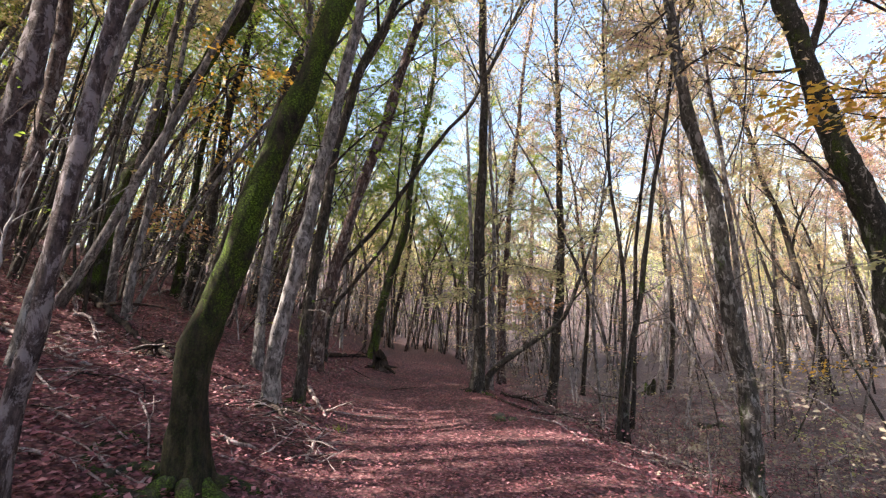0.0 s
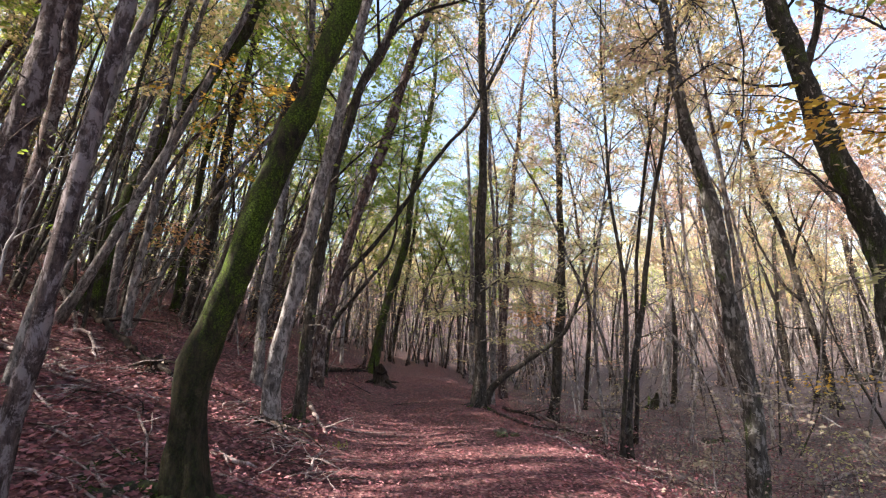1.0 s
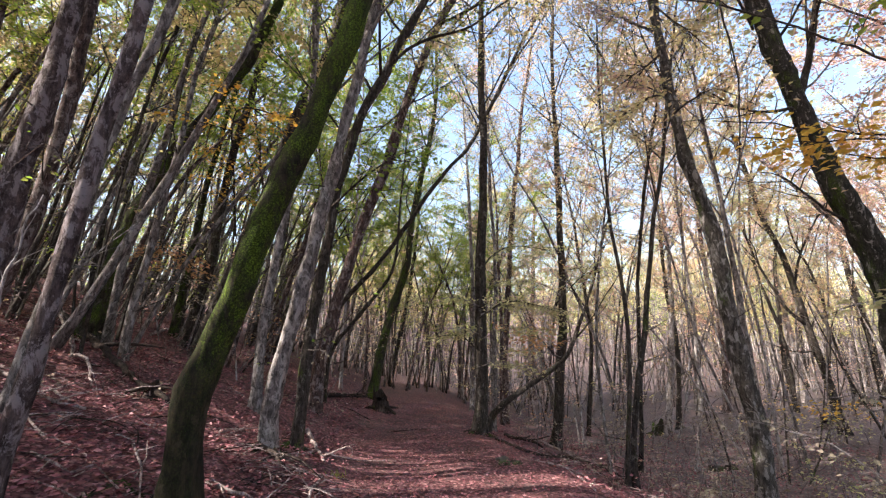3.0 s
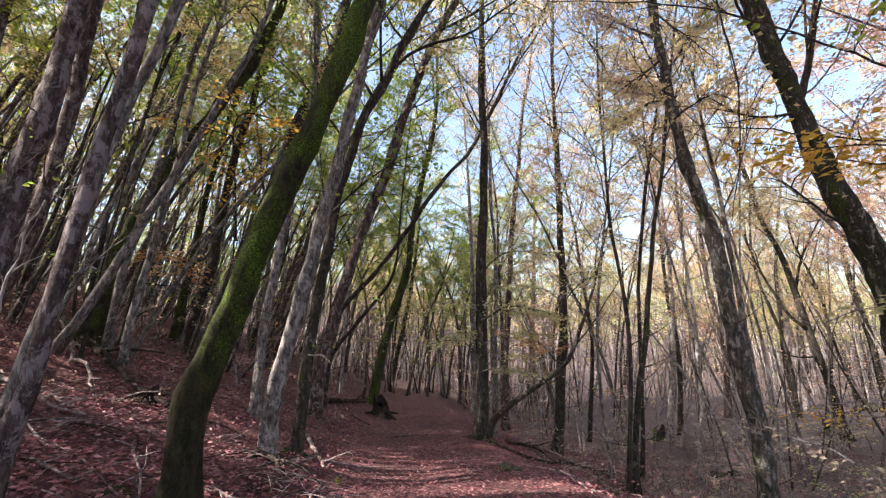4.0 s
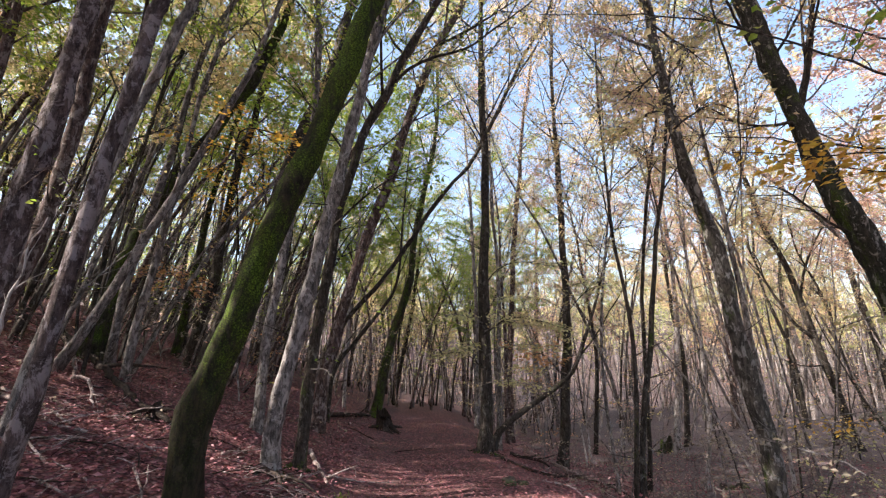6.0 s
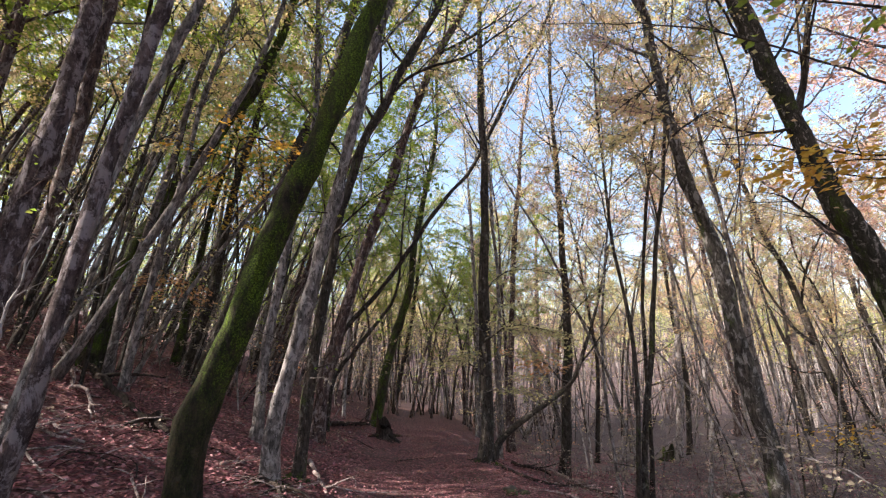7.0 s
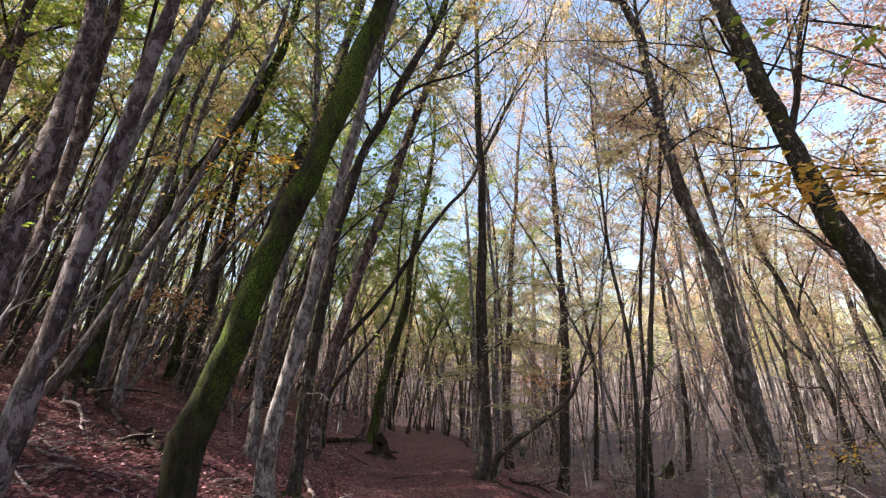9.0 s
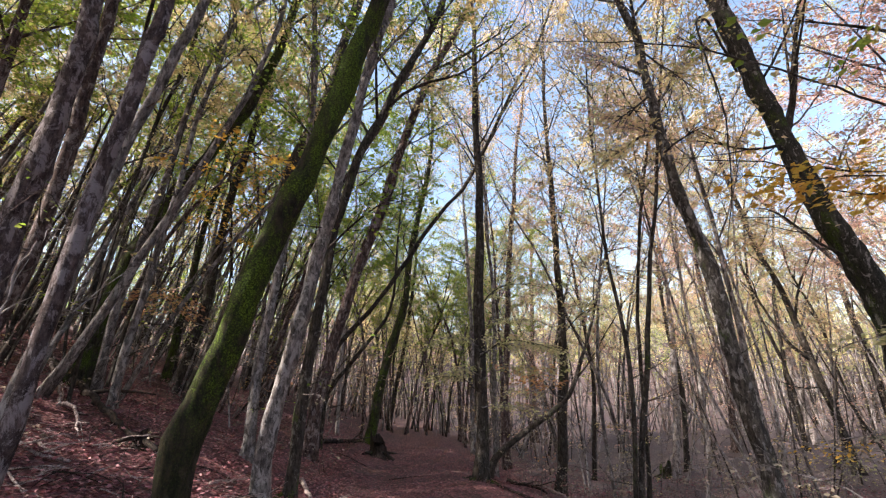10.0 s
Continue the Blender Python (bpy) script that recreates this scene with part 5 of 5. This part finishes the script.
def brushwood(x, y, spread, count, seed):
    """A loose heap of thin dead twigs."""
    rng = random.Random(seed)
    root = tagged(new("brushwood_heap"), "loose heap of thin bleached dead twigs on fallen leaves", "twigs")
    root.location = (x, y, ground_z(x, y))
    for _ in range(count):
        a = rng.uniform(0, 3.14)
        px, py = rng.gauss(0, spread), rng.gauss(0, spread * 0.8)
        h = ground_z(x + px, y + py) - ground_z(x, y) + rng.uniform(0.02, 0.12)
        w = Vector((math.cos(a), math.sin(a), rng.uniform(-0.25, 0.35)))
        s = rng.uniform(0.2, 0.6)
        line = branch_line(rng, Vector((px, py, h)) - w * s * 0.5, w, s, 5, 0.02, 0.22)
        r = rng.uniform(0.003, 0.009)
        g = Geo()
        g.tube(line, [r, r * 0.95, r * 0.85, r * 0.7, r * 0.55, r * 0.3], 5)
        part("twig", g.mesh("twig", [DEADWOOD if rng.random() < 0.7 else ROTWOOD]), root)


brushwood(-1.75, 5.5, 0.33, 44, 1)
brushwood(-2.2, 6.2, 0.28, 30, 2)
brushwood(-1.3, 5.0, 0.25, 22, 3)
brushwood(-4.3, 6.3, 0.45, 36, 4)
brushwood(-3.4, 4.4, 0.5, 34, 5)
brushwood(2.6, 9.0, 0.5, 30, 6)
brushwood(3.4, 7.6, 0.4, 24, 7)
brushwood(5.0, 6.6, 0.6, 30, 8)


def surface_roots(tree_root, r, seed, count=5):
    """Mossy roots that run out from the foot of a trunk."""
    rng = random.Random(seed)
    x0, y0, z0 = tree_root.location
    turn = rng.uniform(0, 6.28)
    for _ in range(count):
        turn += 6.28 / count + rng.uniform(-0.3, 0.3)
        pts = []
        for k in range(7):
            d = r * (0.7 + 0.75 * k)
            a = turn + 0.12 * k * rng.uniform(-1, 1)
            x, y = d * math.cos(a), d * math.sin(a)
            pts.append(Vector((x, y, ground_z(x0 + x, y0 + y) - z0 + r * (0.5 * math.exp(-k * 0.8)) - 0.012 * k)))
        g = Geo()
        g.tube(along(pts, 0.08), [r * 0.42 * (1 - 0.8 * k / 60) for k in range(len(along(pts, 0.08)))], 8, 0, rng, 0.08)
        part("root", g.mesh("root", [BARK_MOSS]), tree_root, "moss-covered root")


surface_roots(mossy_tree, 0.16, 4, 6)
surface_roots(white_tree, 0.1, 5, 4)
surface_roots(dark_tree, 0.1, 6, 4)
surface_roots(path_tree, 0.12, 7, 5)
surface_roots(lichen_tree, 0.13, 8, 4)


# ---- stumps, stones and a tuft ----
def stump(x, y, r, h, seed, label, material):
    rng = random.Random(seed)
    root = tagged(new("tree_stump"), label, "stump")
    root.location = (x, y, ground_z(x, y))
    g = Geo()
    sides, rows = 16, 7
    ph = [rng.uniform(0, 6.28) for _ in range(3)]
    for j in range(rows + 1):
        t = j / rows
        for k in range(sides):
            a = 2 * math.pi * k / sides
            lobe = 1 + 0.28 * (1 - t) ** 2 * math.cos(5 * a + ph[0]) + 0.1 * math.cos(3 * a + ph[1])
            q = r * (1 + 0.8 * (1 - t) ** 3) * lobe
            top = h * (1 + 0.45 * math.sin(a + ph[2]) + 0.3 * math.sin(3 * a + ph[0]) + rng.uniform(-0.12, 0.12)) if j == rows else h * t * 0.8
            g.v.append(Vector((q * math.cos(a), q * math.sin(a), top - 0.08)))
    for j in range(rows):
        for k in range(sides):
            a, b = j * sides + k, j * sides + (k + 1) % sides
            g.f.append((a, b, b + sides, a + sides))
            g.m.append(0)
    part("bole", g.mesh("bole", [material]), root)
    c = Geo()
    c.v.append(Vector((0, 0, h * 0.55)))
    for k in range(sides):
        a = 2 * math.pi * k / sides
        c.v.append(Vector((r * 0.97 * math.cos(a), r * 0.97 * math.sin(a), h * (0.68 + rng.uniform(-0.1, 0.1)))))
    c.f = [(0, 1 + k, 1 + (k + 1) % sides) for k in range(sides)]
    c.m = [0] * sides
    part("rotten_heart", c.mesh("rotten_heart", [ROTWOOD], False), root, "dark rotten broken wood")
    for k in range(4):
        a = ph[0] + k * 1.6
        w = Vector((math.cos(a), math.sin(a), -0.1))
        line = branch_line(rng, Vector((r * 0.7 * math.cos(a), r * 0.7 * math.sin(a), 0.12)), w, r * 2.4, 5, 0.06, 0.2)
        t = Geo()
        t.tube(line, [r * 0.28, r * 0.24, r * 0.2, r * 0.15, r * 0.1, r * 0.05], 6, 0, rng, 0.1)
        part("root", t.mesh("root", [material]), root)
    return root


stump(-1.78, 13.45, 0.21, 0.5, 5, "broken rotten tree stump with roots beside the path", ROTWOOD)
stump(7.65, 17.7, 0.2, 0.4, 6, "mossy dark stump among thin trees in the hollow", BARK_MOSS)
stump(13.1, 16.9, 0.17, 0.4, 8, "reddish broken stump on the far side of the hollow", BARK_BROWN)
stump(-4.1, 6.7, 0.13, 0.2, 9, "low dark rotten stump on the leafy bank", ROTWOOD)


def stone(x, y, r, seed, label):
    rng = random.Random(seed)
    bm = bmesh.new()
    bmesh.ops.create_icosphere(bm, subdivisions=3, radius=1)
    sx, sy, sz = r * rng.uniform(0.9, 1.3), r * rng.uniform(0.8, 1.1), r * rng.uniform(0.5, 0.7)
    for v in bm.verts:
        k = 1 + 0.45 * noise.noise(v.co * 1.3 + Vector((seed * 3.1, 0, 0))) + 0.15 * noise.noise(v.co * 4 + Vector((0, seed, 0)))
        v.co = Vector((v.co.x * sx * k, v.co.y * sy * k, v.co.z * sz * k + sz * 0.35))
    me = bpy.data.meshes.new("stone")
    bm.to_mesh(me)
    bm.free()
    me.materials.append(STONE)
    ob = tagged(new("stone", me), label, "stone", "stones on the woodland floor")
    ob.location = (x, y, ground_z(x, y))


for k, (x, y, r) in enumerate(((0.88, 7.58, 0.11), (1.08, 7.62, 0.07), (7.0, 13.0, 0.2), (7.39, 13.0, 0.16), (20.1, 23.4, 0.5))):
    stone(x, y, r, k + 1, "grey mossy stone half buried in fallen leaves")


def tuft(x, y):
    rng = random.Random(3)
    root = tagged(new("grass_tuft"), "small green tuft of grass at the edge of the path", "grass")
    root.location = (x, y, ground_z(x, y))
    for _ in range(26):
        a = rng.uniform(0, 6.28)
        p = Vector((rng.gauss(0, 0.07), rng.gauss(0, 0.07), -0.02))
        line = branch_line(rng, p, Vector((math.cos(a) * 0.6, math.sin(a) * 0.6, 1)), rng.uniform(0.06, 0.14), 4, 0.15, 0.1)
        g = Geo()
        g.tube(line, [0.005, 0.0045, 0.004, 0.003, 0.001], 3, 0, close=False)
        part("blade", g.mesh("blade", [LEAF_GREEN]), root)


tuft(-1.37, 6.28)


# ---- low seedlings in the hollow and along the bank ----
def seedlings():
    rng = random.Random(77)
    g = Geo()
    for _ in range(430):
        if rng.random() < 0.8:
            y = rng.uniform(5.5, 17)
            x = path_x(y) + 2.3 + rng.random() ** 1.3 * 9
        else:
            y = rng.uniform(5, 14)
            x = path_x(y) - 2.0 - rng.random() * 6
        h = rng.uniform(0.12, 0.7)
        line = branch_line(rng, Vector((x, y, ground_z(x, y) - 0.02)), Vector((rng.gauss(0, 0.4), rng.gauss(0, 0.4), 1)), h, 3, 0.05, 0.2)
        g.tube(line, [0.006, 0.005, 0.004, 0.002], 3, 0, close=False)
        for _ in range(2):
            a = rng.uniform(0, 6.28)
            tw = branch_line(rng, line[rng.randint(1, 3)], Vector((math.cos(a), math.sin(a), 0.3)), h * 0.7, 2, 0.1, 0.2)
            g.tube(tw, [0.004, 0.003, 0.001], 3, 0, close=False)
            spray(g, rng, tw, rng.randint(3, 11), 0.055, 1 + rng.randrange(2))
    ob = new("seedlings", g.mesh("seedlings", [BARKS["BROWN"], LEAF_PALE, LITTER], False))
    tagged(ob, "low seedlings and brambles with small pale leaves", "seedlings", kind="stuff")


seedlings()


# ---- fallen leaves: a loose layer over the litter ----
def fallen_leaves():
    rng = random.Random(21)
    g = Geo()
    cs, ws, us, ss = [], [], [], []
    while len(cs) < 68000:
        y = 2.0 + 15 * rng.random() ** 1.7
        x = rng.uniform(-1.05, 1.0) * (y + 1.5)
        if abs(x) > 11:
            continue
        u = x - path_x(y)
        if u > 2.2 and rng.random() < 0.3:
            continue
        on_path = abs(u) < 1.7
        a = rng.uniform(0, 6.28)
        cs.append(Vector((x, y, ground_z(x, y) + 0.02 + rng.random() ** 2 * 0.05)))
        ws.append(Vector((math.cos(a), math.sin(a), rng.uniform(-0.25, 0.35))))
        us.append(Vector((rng.gauss(0, 0.45), rng.gauss(0, 0.45), 1)))
        ss.append(rng.uniform(0.025, 0.048) if on_path else rng.uniform(0.035, 0.072))
    g.leaves(cs, ws, us, ss, 0, 0.66)
    ob = new("fallen_leaves", g.mesh("fallen_leaves", [LITTER], False))
    tagged(ob, "loose layer of red-brown fallen beech leaves", "leaves", kind="stuff")


fallen_leaves()
